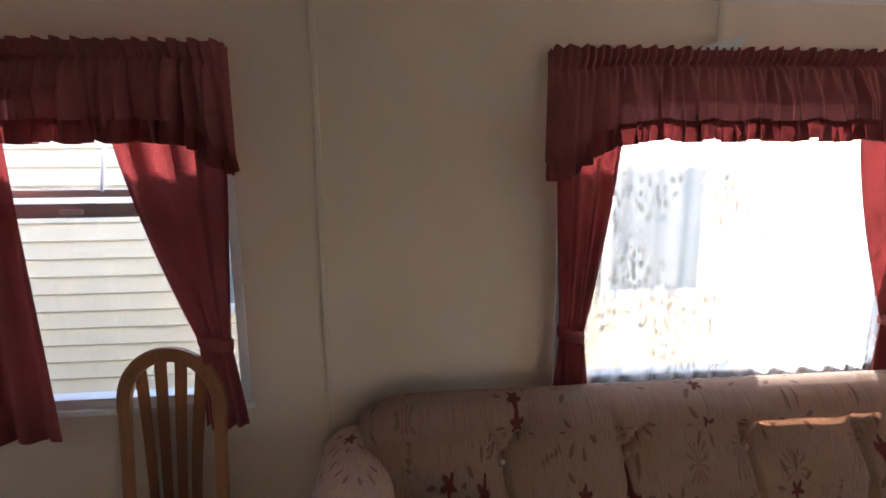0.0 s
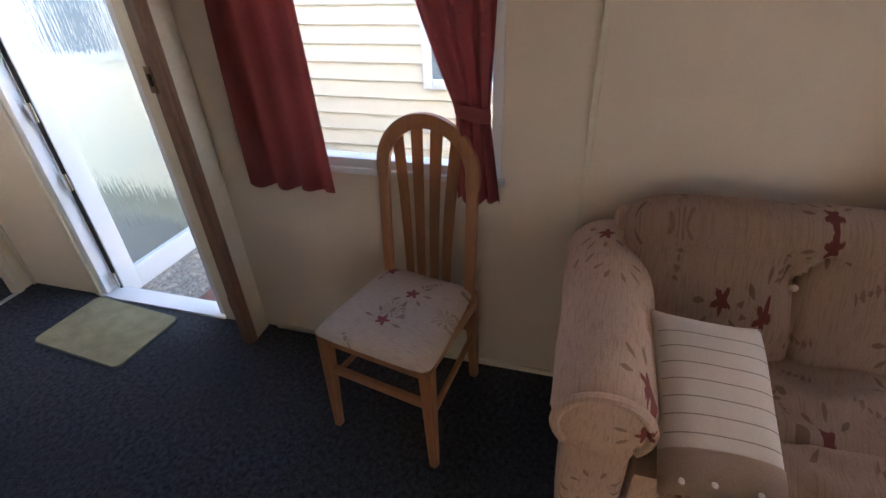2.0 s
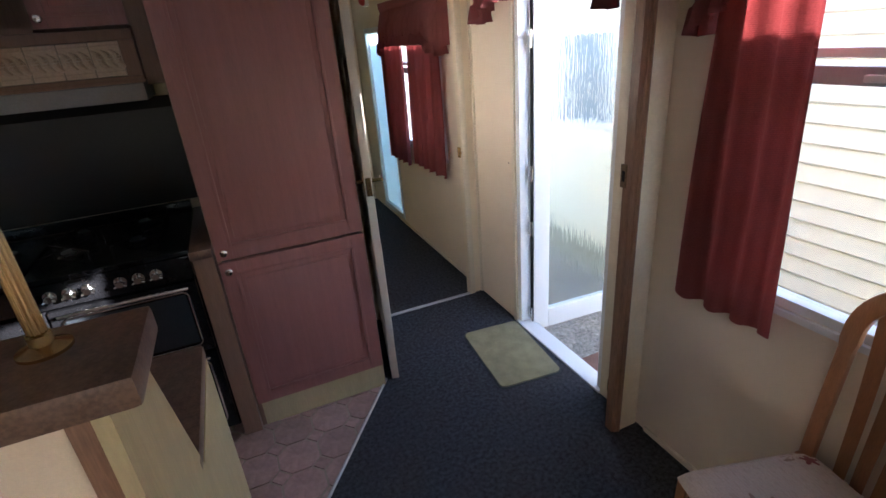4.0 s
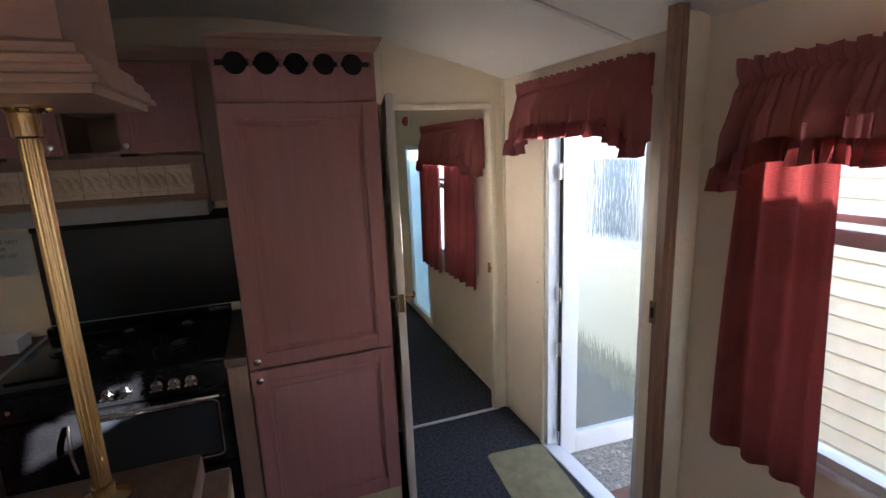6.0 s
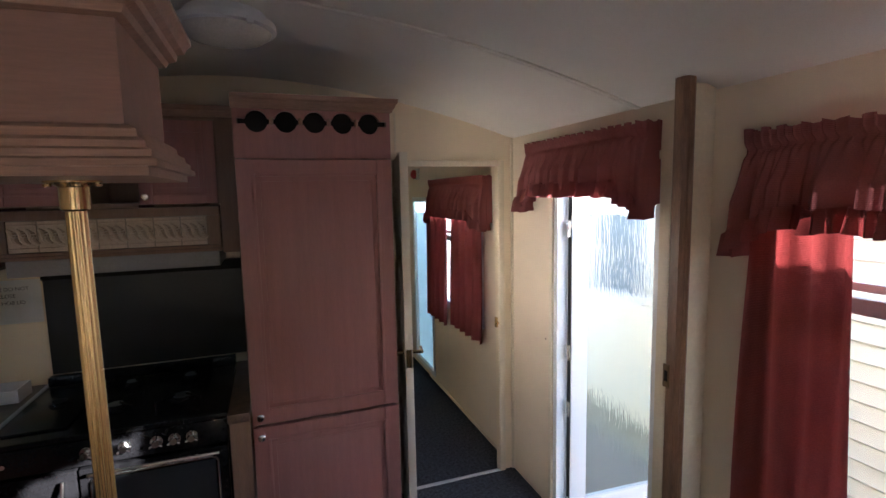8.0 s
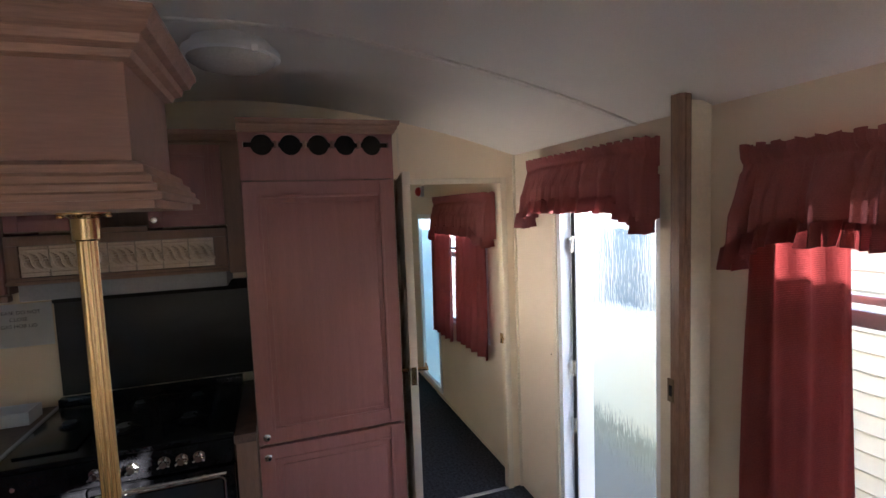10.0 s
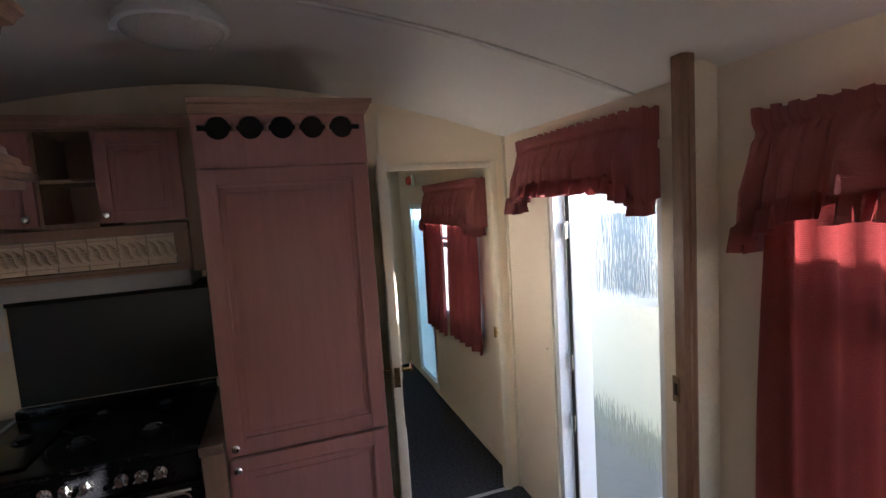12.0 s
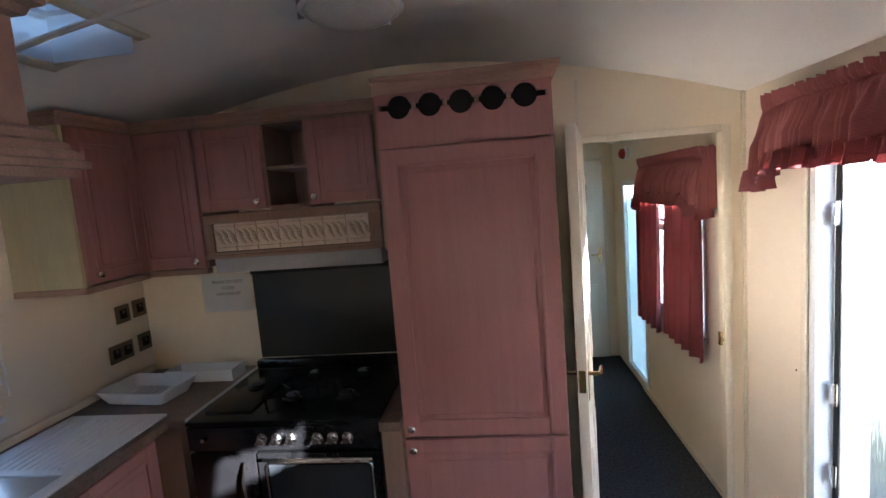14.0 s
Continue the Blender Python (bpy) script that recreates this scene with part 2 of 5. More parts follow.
M_RED = mat("red_plastic", (0.42, 0.03, 0.03), 0.35)
M_SIDING = mat("cream_siding", (0.78, 0.71, 0.55), 0.5, vary=0.05, scale=3, fine=60, bump=0.05)
M_DIRTY = mat("mouldy_skirt", (0.33, 0.31, 0.25), 0.8, vary=0.5, scale=9, fine=60, bump=0.3)
M_GRAVEL = mat("gravel_stone", (0.42, 0.385, 0.34), 0.9, vary=0.3, scale=40, fine=200, bump=0.4)
M_GROUND = mat("gravel_ground", (0.36, 0.33, 0.285), 0.95, vary=0.55, scale=45, fine=140, bump=1.0, bump_dist=0.02)
M_STEP = mat("brown_step_board", (0.20, 0.10, 0.07), 0.8, vary=0.25, bump=0.2)
M_GLASS = glass("window_glass", (0.97, 0.98, 0.98), 0.06)
M_ROOFGLASS = glass("tinted_rooflight", (0.10, 0.135, 0.17), 0.08)
M_OBSCURE = glass("rippled_door_glass", (0.93, 0.97, 0.97), 0.05, 0.06, 0.5)
M_FROST = mat("frosted_blue_glass", (0.62, 0.76, 0.80), 0.25, vary=0.05, trans=0.75, bump=0.05)
M_NGLASS = mat("dark_window_glass", (0.20, 0.25, 0.28), 0.05, vary=0.2, scale=2, bump=0.0)


def net_material():
    """Sheer net with woven sprays of leaves."""
    m = bpy.data.materials.new("net_curtain_lace")
    m.use_nodes = True
    nt = m.node_tree
    nt.nodes.remove(nt.nodes["Principled BSDF"])
    N, L = nt.nodes.new, nt.links.new
    tc = N("ShaderNodeTexCoord")
    mp = N("ShaderNodeMapping")
    mp.inputs["Scale"].default_value = (1, 1, 0.45)
    mp.inputs["Rotation"].default_value = (radians(28), 0, 0)
    L(tc.outputs["Object"], mp.inputs[0])
    vo = N("ShaderNodeTexVoronoi")
    vo.inputs["Scale"].default_value = 62
    L(mp.outputs[0], vo.inputs[0])
    ns = N("ShaderNodeTexNoise")
    ns.inputs["Scale"].default_value = 7
    L(mp.outputs[0], ns.inputs[0])
    a = N("ShaderNodeMath")
    a.operation = 'LESS_THAN'
    a.inputs[1].default_value = 0.40
    L(vo.outputs["Distance"], a.inputs[0])
    c = N("ShaderNodeMath")
    c.operation = 'GREATER_THAN'
    c.inputs[1].default_value = 0.50
    L(ns.outputs[0], c.inputs[0])
    p = N("ShaderNodeMath")
    p.operation = 'MULTIPLY'
    L(a.outputs[0], p.inputs[0])
    L(c.outputs[0], p.inputs[1])
    f = N("ShaderNodeMapRange")
    f.inputs[3].default_value, f.inputs[4].default_value = 0.42, 0.74
    L(p.outputs[0], f.inputs[0])
    d = N("ShaderNodeBsdfDiffuse")
    d.inputs[0].default_value = (0.62, 0.61, 0.58, 1)
    t = N("ShaderNodeBsdfTranslucent")
    t.inputs[0].default_value = (0.75, 0.75, 0.73, 1)
    cl = N("ShaderNodeMixShader")
    cl.inputs[0].default_value = 0.5
    L(d.outputs[0], cl.inputs[1])
    L(t.outputs[0], cl.inputs[2])
    g = N("ShaderNodeMapRange")
    g.inputs[3].default_value, g.inputs[4].default_value = 0.6, 0.15
    L(p.outputs[0], g.inputs[0])
    L(g.outputs[0], cl.inputs[0])
    tr = N("ShaderNodeBsdfTransparent")
    ms = N("ShaderNodeMixShader")
    L(f.outputs[0], ms.inputs[0])
    L(tr.outputs[0], ms.inputs[1])
    L(cl.outputs[0], ms.inputs[2])
    L(ms.outputs[0], nt.nodes["Material Output"].inputs[0])
    return m


M_NET = net_material()


# ---- mesh helpers ----
def box(bm, x0, x1, y0, y1, z0, z1, bevel=0.0):
    r = bmesh.ops.create_cube(bm, size=1.0)
    vs = r["verts"]
    for v in vs:
        v.co = Vector(((x0 + x1) / 2 + v.co.x * (x1 - x0), (y0 + y1) / 2 + v.co.y * (y1 - y0), (z0 + z1) / 2 + v.co.z * (z1 - z0)))
    if bevel:
        es = list({e for v in vs for e in v.link_edges})
        bmesh.ops.bevel(bm, geom=es, offset=bevel, segments=2, affect='EDGES', profile=0.6)
    return bm


def rod(bm, a, b, r0, r1=None, seg=16, caps=True):
    a, b = Vector(a), Vector(b)
    r1 = r0 if r1 is None else r1
    d = b - a
    m = Matrix.Translation((a + b) / 2) @ d.to_track_quat('Z', 'Y').to_matrix().to_4x4()
    bmesh.ops.create_cone(bm, cap_ends=caps, segments=seg, radius1=r0, radius2=r1, depth=d.length, matrix=m)
    return bm


def lathe(bm, prof, seg=24, m=None):
    """Turns a profile of (radius, height) round z."""
    m = m or Matrix.Identity(4)
    rings = []
    for r, z in prof:
        rings.append([bm.verts.new(m @ Vector((r * math.cos(2 * math.pi * i / seg), r * math.sin(2 * math.pi * i / seg), z))) for i in range(seg)])
    for a, b in zip(rings, rings[1:]):
        for i in range(seg):
            bm.faces.new((a[i], a[(i + 1) % seg], b[(i + 1) % seg], b[i]))
    for ring in (rings[0], rings[-1]):
        bm.faces.new(ring)
    bmesh.ops.recalc_face_normals(bm, faces=bm.faces[:])
    return bm


def prism(bm, pts, lo, hi, axis='z'):
    """An outline pushed from lo to hi along an axis. Outline pairs are (x, y), (y, z) or (x, z)."""
    def p3(p, h):
        return {'z': (p[0], p[1], h), 'x': (h, p[0], p[1]), 'y': (p[0], h, p[1])}[axis]
    a = [bm.verts.new(p3(p, lo)) for p in pts]
    b = [bm.verts.new(p3(p, hi)) for p in pts]
    n = len(pts)
    for i in range(n):
        bm.faces.new((a[i], a[(i + 1) % n], b[(i + 1) % n], b[i]))
    bm.faces.new(a)
    bm.faces.new(b)
    bmesh.ops.recalc_face_normals(bm, faces=bm.faces[:])
    return bm


def sheet(bm, nu, nv, fn, thick=0.0):
    """A sheet of nu by nv cells through fn(u, v)."""
    g = [[bm.verts.new(fn(i / nu, j / nv)) for j in range(nv + 1)] for i in range(nu + 1)]
    for i in range(nu):
        for j in range(nv):
            bm.faces.new((g[i][j], g[i + 1][j], g[i + 1][j + 1], g[i][j + 1]))
    if thick:
        bmesh.ops.solidify(bm, geom=bm.faces[:], thickness=thick)
    return bm


def B():
    return bmesh.new()


def part(name, bm, material, parent=None, label="", smooth=True, angle=35):
    me = bpy.data.meshes.new(name)
    if smooth:
        for f in bm.faces:
            f.smooth = True
        for e in bm.edges:
            e.smooth = len(e.link_faces) == 2 and e.calc_face_angle(0) < radians(angle)
    bm.to_mesh(me)
    bm.free()
    me.materials.append(material)
    ob = new(name, me)
    if parent:
        ob.parent = parent
        ob.matrix_parent_inverse = Matrix.Identity(4)
    if label:
        ob["label"] = label
    return ob


def thing(name, label, category, group="", kind="", at=(0, 0, 0), rz=0):
    e = new(name)
    e.empty_display_size = 0.05
    e.matrix_world = pose(*at, 0, 0, rz)
    return tagged(e, label, category, group, kind)


def slab(name, dims, material, label="", category="", kind="structure", bevel=0.0, parent=None):
    ob = part(name, box(B(), *dims, bevel), material, parent, label if parent else "")
    if not parent:
        tagged(ob, label, category, kind=kind)
    return ob


def zc(x):
    """Height of the shallow vaulted ceiling across the caravan."""
    d = abs(x + 1.45) / 1.45
    return 2.285 - 0.265 * d ** 1.75 if d > 0 else 2.285


# ---- shell ----
XL, YB, YE = -2.90, -5.6, 2.45
WT = 0.05
W1 = (-2.40, -1.64, 0.80, 1.80)
W2 = (-4.58, -3.38, 0.80, 1.80)
WH = (0.42, 1.42, 0.80, 1.70)
WF = (1.50, 2.10, 0.04, 1.68)
DR = (-1.165, -0.445, 0.0, 1.82)


def holed_wall(name, x0, x1, y0, y1, z1, holes, material, label):
    """A wall along y with openings cut through it, as blocks round each opening."""
    bm = B()
    ys = y0
    for a, b, c, d in sorted(holes):
        box(bm, x0, x1, ys, a, 0, z1)
        if c > 0:
            box(bm, x0, x1, a, b, 0, c)
        box(bm, x0, x1, a, b, d, z1)
        ys = b
    box(bm, x0, x1, ys, y1, 0, z1)
    return tagged(part(name, bm, material), label, "wall", kind="structure")


holed_wall("wall_east", 0, WT, YB - WT, YE + WT, 2.05, [W1, W2, DR, WH, WF], M_WALL, "cream vinyl-faced caravan side wall with windows and entrance door")
WK = (-1.45, -0.79, 1.02, 1.86)
# unseen west opening, added to bring fill light into the corridor
WFILL = (0.60, 2.15, 0.60, 1.90)
holed_wall("wall_west", XL - WT, XL, YB - WT, YE + WT, 2.05, [WK, WFILL], M_WALL, "cream caravan side wall behind the kitchen")
# end wall; its opening is out of view and sized for fill light
bm = B()
box(bm, XL, -1.9, YB - WT, YB, 0, 2.3)
box(bm, -1.0, 0, YB - WT, YB, 0, 2.3)
box(bm, -1.9, -1.0, YB - WT, YB, 0, 1.05)
box(bm, -1.9, -1.0, YB - WT, YB, 1.75, 2.3)
tagged(part("wall_south", bm, M_WALL), "cream end wall with an unseen opening added for fill light", "wall", kind="structure")

# partition between the living room and the corridor
OP = (-0.69, -0.095, 1.862)
bm = B()
PT = 0.04


def gable(bm, xa, xb, z0, y0, y1, n=10):
    pts = [(xa, z0), (xb, z0)] + [(xb + (xa - xb) * i / n, zc(xb + (xa - xb) * i / n) + 0.012) for i in range(n + 1)]
    prism(bm, pts, y0, y1, 'y')


gable(bm, XL, OP[0], 0, 0, PT)
gable(bm, OP[0], OP[1], OP[2], 0, PT)
gable(bm, OP[1], 0, 0, 0, PT)
tagged(part("wall_partition", bm, M_HALL), "cream partition with a doorway to the corridor", "wall", kind="structure")
bm = B()
gable(bm, XL, 0, 0, YE, YE + WT)
tagged(part("wall_north", bm, M_HALL), "cream end wall of the corridor", "wall", kind="structure")
bm = B()
# the gap from 0.60 to 2.25 is added to pass that fill light
for ya, yb, za in ((PT, 0.60, 0), (2.25, YE, 0), (0.60, 2.25, 1.94)):
    prism(bm, [(ya, za), (yb, za), (yb, 2.2), (ya, 2.2)], -0.84, -0.80, 'x')
tagged(part("wall_corridor", bm, M_HALL), "cream corridor wall", "wall", kind="structure")

# vaulted ceiling with the skylight cut through
SK = (-2.36, -2.09, -1.36, -0.89)
xs = sorted(set([XL - WT, WT] + [XL + 2.9 * i / 24 for i in range(25)] + [SK[0], SK[1]]))
ysl = [YB - WT, SK[2], SK[3], YE + WT]
bm = B()
for j in range(3):
    for a, b in zip(xs, xs[1:]):
        if j == 1 and a >= SK[0] - 1e-6 and b <= SK[1] + 1e-6:
            continue
        vs = []
        for h in (0, 0.03):
            for x, y in ((a, ysl[j]), (b, ysl[j]), (b, ysl[j + 1]), (a, ysl[j + 1])):
                vs.append(bm.verts.new((x, y, zc(x) + h)))
        for q in ((3, 2, 1, 0), (4, 5, 6, 7), (0, 1, 5, 4), (1, 2, 6, 5), (2, 3, 7, 6), (3, 0, 4, 7)):
            bm.faces.new([vs[k] for k in q])
bmesh.ops.remove_doubles(bm, verts=bm.verts[:], dist=0.0005)
tagged(part("ceiling", bm, M_CEIL), "off-white vaulted caravan ceiling board", "ceiling", kind="structure")


def vault_strip(name, y, w=0.024, h=0.006, xa=-2.88, xb=-0.004):
    bm = B()
    n = 24
    for i in range(n):
        a, b = xa + (xb - xa) * i / n, xa + (xb - xa) * (i + 1) / n
        vs = [bm.verts.new((x, yy, zc(x) - hh)) for hh in (-0.002, h) for x, yy in ((a, y - w / 2), (b, y - w / 2), (b, y + w / 2), (a, y + w / 2))]
        for q in ((0, 1, 2, 3), (7, 6, 5, 4), (0, 4, 5, 1), (2, 6, 7, 3)):
            bm.faces.new([vs[k] for k in q])
    return tagged(part(name, bm, M_CEIL), "white ceiling joint strip", "trim", kind="structure")


vault_strip("trim", -1.03)
vault_strip("trim", -3.6)

# carpet, with the kitchen corner left out
bm = B()
prism(bm, [(XL, YB), (0, YB), (0, 0), (-0.86, 0), (-0.86, -0.56), (-1.52, -1.475), (XL, -1.475)], -0.03, 0.0, 'z')
prism(bm, [(XL, PT), (-0.69, PT), (-0.69, 0), (0, 0), (0, YE), (XL, YE)], -0.03, 0.0, 'z')
tagged(part("floor", bm, M_CARPET, smooth=False), "dark blue-grey speckled loop carpet", "carpet", kind="structure")
kfl = tagged(part("floor_kitchen", box(B(), XL, -0.80, -1.6, 0, -0.04, -0.012), M_GROUT), "pink octagon-patterned vinyl kitchen floor", "floor", kind="structure")
a0, a1 = Vector((-0.86, -0.575)), Vector((-1.50, -1.46))
bm = B()
rod(bm, (a0.x, a0.y, 0.0), (a1.x, a1.y, 0.0), 0.007, seg=8)
tagged(part("trim", bm, M_ALU), "metal edging strip between carpet and vinyl", "trim", kind="structure")
slab("trim", (-0.69, -0.095, -0.012, 0.012, 0.0, 0.007), M_ALU, "worn metal threshold strip across the carpet", "trim", bevel=0.003)

# skirtings and corner trims
for d, lab in (((-0.012, 0, YB, -1.43, 0, 0.022), "cream skirting strip"), ((-0.010, 0, 0.06, 1.66, 0, 0.02), "cream corridor skirting"), ((-0.014, 0, -0.014, 0, 0.0, 2.03), "cream corner bead")):
    slab("baseboard", d, M_TRIM, lab, "trim", bevel=0.003)
for y, z0 in ((-2.645, 0.024), (-3.87, 1.802), (-1.32, 0.024)):
    slab("trim", (-0.007, 0, y - 0.009, y + 0.009, z0, 2.02), M_TRIM, "cream joint strip between wall panels", "trim", bevel=0.002)
slab("trim", (-0.702, -0.692, -0.004, 0.0, 1.94, 2.14), M_TRIM, "thin cream wall joint strip", "trim")
bm = B()
box(bm, -0.095, -0.060, -0.014, 0.0, 0.0, 1.892, 0.004)
box(bm, -0.725, -0.690, -0.014, 0.0, 0.0, 1.892, 0.004)
box(bm, -0.690, -0.095, -0.014, 0.0, 1.862, 1.892, 0.004)
tagged(part("trim", bm, M_TRIM), "cream architrave round the corridor doorway", "trim", kind="structure")


# ---- outside ----
bm = B()
bmesh.ops.create_grid(bm, x_segments=4, y_segments=4, size=150)
for v in bm.verts:
    v.co.z = -0.62
tagged(part("ground", bm, M_GROUND), "pale gravel ground between the caravans", "ground", kind="structure")
bm = B()
box(bm, XL - 0.06, 0.06, YB - 0.06, YE + 0.06, -0.14, -0.045)
tagged(part("caravan_chassis", bm, M_DARK), "dark underside of the caravan", "chassis", kind="structure")
rng = random.Random(4)
bm = B()
for i in range(900):
    x, y = rng.uniform(0.15, 1.40), rng.uniform(-1.3, 1.2)
    s = rng.uniform(0.010, 0.024)
    r = bmesh.ops.create_icosphere(bm, subdivisions=1, radius=s)
    for v in r["verts"]:
        v.co = Vector((x + v.co.x * rng.uniform(0.8, 1.3), y + v.co.y * rng.uniform(0.8, 1.3), -0.62 + s * 0.3 + v.co.z * 0.6))
tagged(part("gravel", bm, M_GRAVEL, smooth=False), "loose grey-brown gravel stones", "gravel", kind="stuff")
step = thing("door_step", "low brown timber step below the entrance", "step", at=(0.30, -0.98, -0.62))
part("tread", box(B(), -0.22, 0.22, -0.30, 0.30, 0.36, 0.40, 0.006), M_STEP, step)
part("riser", box(B(), -0.19, -0.16, -0.28, 0.28, 0, 0.36), M_STEP, step)
part("riser", box(B(), 0.16, 0.19, -0.28, 0.28, 0, 0.36), M_STEP, step)

NX, NZ0, NZ1 = 1.55, -0.30, 2.085
nb = thing("neighbour_caravan", "cream static caravan with horizontal board siding and white windows", "caravan", at=(NX, 0, 0))
part("body", box(B(), 0.02, 3.0, -5.15, 4.5, NZ0, NZ1), M_SIDING, nb)
part("roof", prism(B(), [(-0.12, NZ1 - 0.02), (3.1, NZ1 - 0.02), (3.1, NZ1 + 0.04), (1.5, NZ1 + 0.26), (-0.12, NZ1 + 0.04)], -5.25, 4.6, 'y'), M_PVC, nb)
part("skirt", box(B(), 0.05, 0.12, -5.15, 4.5, -0.62, NZ0 - 0.002), M_DIRTY, nb, "grey mould-stained skirt")
bd = B()
prism(bd, [(0.018, 0.0), (0.018, 0.104), (0.012, 0.108), (0.004, 0.060), (-0.008, 0.004), (-0.002, -0.006)], -5.15, 4.5, 'y')
first = part("board", bd, M_SIDING, nb)
first.location = (0, 0, NZ0)
for i in range(1, int((NZ1 - NZ0) / 0.108)):
    o = new("board", first.data)
    o.parent = nb
    o.location = (0, 0, NZ0 + i * 0.108)


def far_window(y0, y1, z0, z1):
    fw = part("window_frame", frame_mesh(y0, y1, z0, z1, -0.035, 0.02, 0.055), M_PVC, nb)
    part("pane", box(B(), -0.012, -0.006, y0 + 0.05, y1 - 0.05, z0 + 0.05, z1 - 0.05), M_NGLASS, fw)


def frame_mesh(y0, y1, z0, z1, x0, x1, w):
    bm = B()
    box(bm, x0, x1, y0, y0 + w, z0, z1, 0.004)
    box(bm, x0, x1, y1 - w, y1, z0, z1, 0.004)
    box(bm, x0, x1, y0 + w, y1 - w, z0, z0 + w, 0.004)
    box(bm, x0, x1, y0 + w, y1 - w, z1 - w, z1, 0.004)
    return bm


far_window(-2.75, -1.66, 0.64, 1.62)
far_window(-4.92, -4.20, 0.65, 1.62)
far_window(0.55, 1.25, 0.75, 1.55)


# ---- windows and doors of the room ----
def side_window(name, w, x_in=0.0, flip=1, vent=True, split=True):
    """An aluminium-framed window with a top-hung vent, set in the wall at x_in."""
    y0, y1, z0, z1 = w
    win = thing(name, "white-framed caravan window with a top-hung vent", "window", kind="structure", at=(x_in, 0, 0))
    f = part("window_frame", frame_mesh(y0, y1, z0, z1, -0.004 * flip, 0.048 * flip, 0.03) if flip > 0 else frame_mesh(y0, y1, z0, z1, -0.048, 0.004, 0.03), M_PVC, win)
    zt = z0 + (z1 - z0) * 0.62
    xo = 0.028 * flip
    a, b = sorted((xo - 0.012, xo + 0.012))
    if split:
        part("transom", box(B(), a, b, y0 + 0.03, y1 - 0.03, zt - 0.03, zt + 0.012, 0.003), M_ALU, win)
        part("transom", box(B(), a - 0.003, b + 0.003, y0 + 0.03, y1 - 0.03, zt + 0.030, zt + 0.052, 0.003), M_PVC, win)
    if vent:
        st = part("stay", rod(B(), (xo - 0.02 * flip, (y0 + y1) / 2, zt + 0.04), (xo + 0.10 * flip, (y0 + y1) / 2 + 0.04, zt + 0.20), 0.006, seg=8), M_PVC, win)
        part("catch", box(B(), xo - 0.03, xo - 0.010, (y0 + y1) / 2 + 0.06, (y0 + y1) / 2 + 0.12, zt - 0.02, zt - 0.004, 0.003), M_PVC, win)
    for c, d in (((z0 + 0.03, zt - 0.03), (zt + 0.052, z1 - 0.03)) if split else ((z0 + 0.03, z1 - 0.03),)):
        p = part("pane", box(B(), xo - 0.002, xo + 0.002, y0 + 0.03, y1 - 0.03, c, d), M_GLASS, win)
        p.visible_shadow = False
    part("window_sill", box(B(), -0.014 if flip > 0 else 0.0, 0.0 if flip > 0 else 0.014, y0 - 0.012, y1 + 0.012, z0 - 0.022, z0 - 0.001, 0.003), M_PVC, win)
    return win


side_window("window_1", W1)
side_window("window_2", W2, vent=False, split=False)
side_window("window_3", WH, vent=False)
side_window("window_4", WK, XL, -1, vent=False)
# unseen window added only to brighten the corridor
side_window("hall_fill_window", WFILL, XL, -1, vent=False)
# unseen window frame round the added fill-light opening
fill_win = thing("end_fill_window", "unseen white-framed end window added for fill light", "window", kind="structure", at=(0, YB, 0))
bm = B()
for a, b, c, d in ((-1.9, -1.86, 1.05, 1.75), (-1.04, -1.0, 1.05, 1.75), (-1.86, -1.04, 1.05, 1.09), (-1.86, -1.04, 1.71, 1.75), (-1.47, -1.43, 1.09, 1.71)):
    box(bm, a, b, -0.04, -0.01, c, d, 0.003)
part("window_frame", bm, M_PVC, fill_win)

# entrance: frame, threshold and the open obscured-glass leaf
ed = thing("door_1", "white plastic entrance door with rippled glass, standing open", "door", kind="structure")
y0, y1, _, z1 = DR
bm = B()
box(bm, 0.0, 0.062, y1 - 0.035, y1, 0.012, z1, 0.003)
box(bm, 0.0, 0.062, y0, y0 + 0.035, 0.012, z1, 0.003)
box(bm, 0.0, 0.062, y0 + 0.035, y1 - 0.035, z1 - 0.035, z1, 0.003)
part("door_frame", bm, M_PVC, ed)
part("threshold", box(B(), -0.018, 0.075, y0, y1, -0.012, 0.010, 0.004), M_PVC, ed, "bright white metal sill")
leaf = thing("leaf", "", "", at=(0.062, y1 - 0.052, -0.06), rz=-3)
leaf.parent = ed
LW, LH, ST = 0.66, 1.85, 0.095
bm = B()
box(bm, 0, ST, -0.022, 0.022, 0.012, LH, 0.005)
box(bm, LW - ST, LW, -0.022, 0.022, 0.012, LH, 0.005)
box(bm, ST, LW - ST, -0.022, 0.022, 0.012, 0.130, 0.005)
box(bm, ST, LW - ST, -0.022, 0.022, LH - ST, LH, 0.005)
part("leaf_frame", bm, M_PVC, leaf)
pg = part("pane", box(B(), ST, LW - ST, -0.003, 0.003, 0.130, LH - ST), M_OBSCURE, leaf, "rippled obscured glass")
pg.visible_shadow = False
bm = B()
box(bm, -0.005, 0.0, -0.014, 0.010, 0.03, LH - 0.02)
part("seal", bm, M_DARK, leaf, "black rubber gasket")
for z in (0.10, 0.62, 0.92, 1.55):
    bm = B()
    box(bm, -0.026, -0.010, -0.026, 0.004, z, z + 0.07, 0.003)
    rod(bm, (-0.020, -0.026, z - 0.005), (-0.020, -0.026, z + 0.075), 0.006, seg=8)
    part("hinge", bm, M_CHROME, leaf)
bm = B()
box(bm, -0.012, 0.0, y1, y1 + 0.028, 0.0, z1 + 0.03, 0.003)
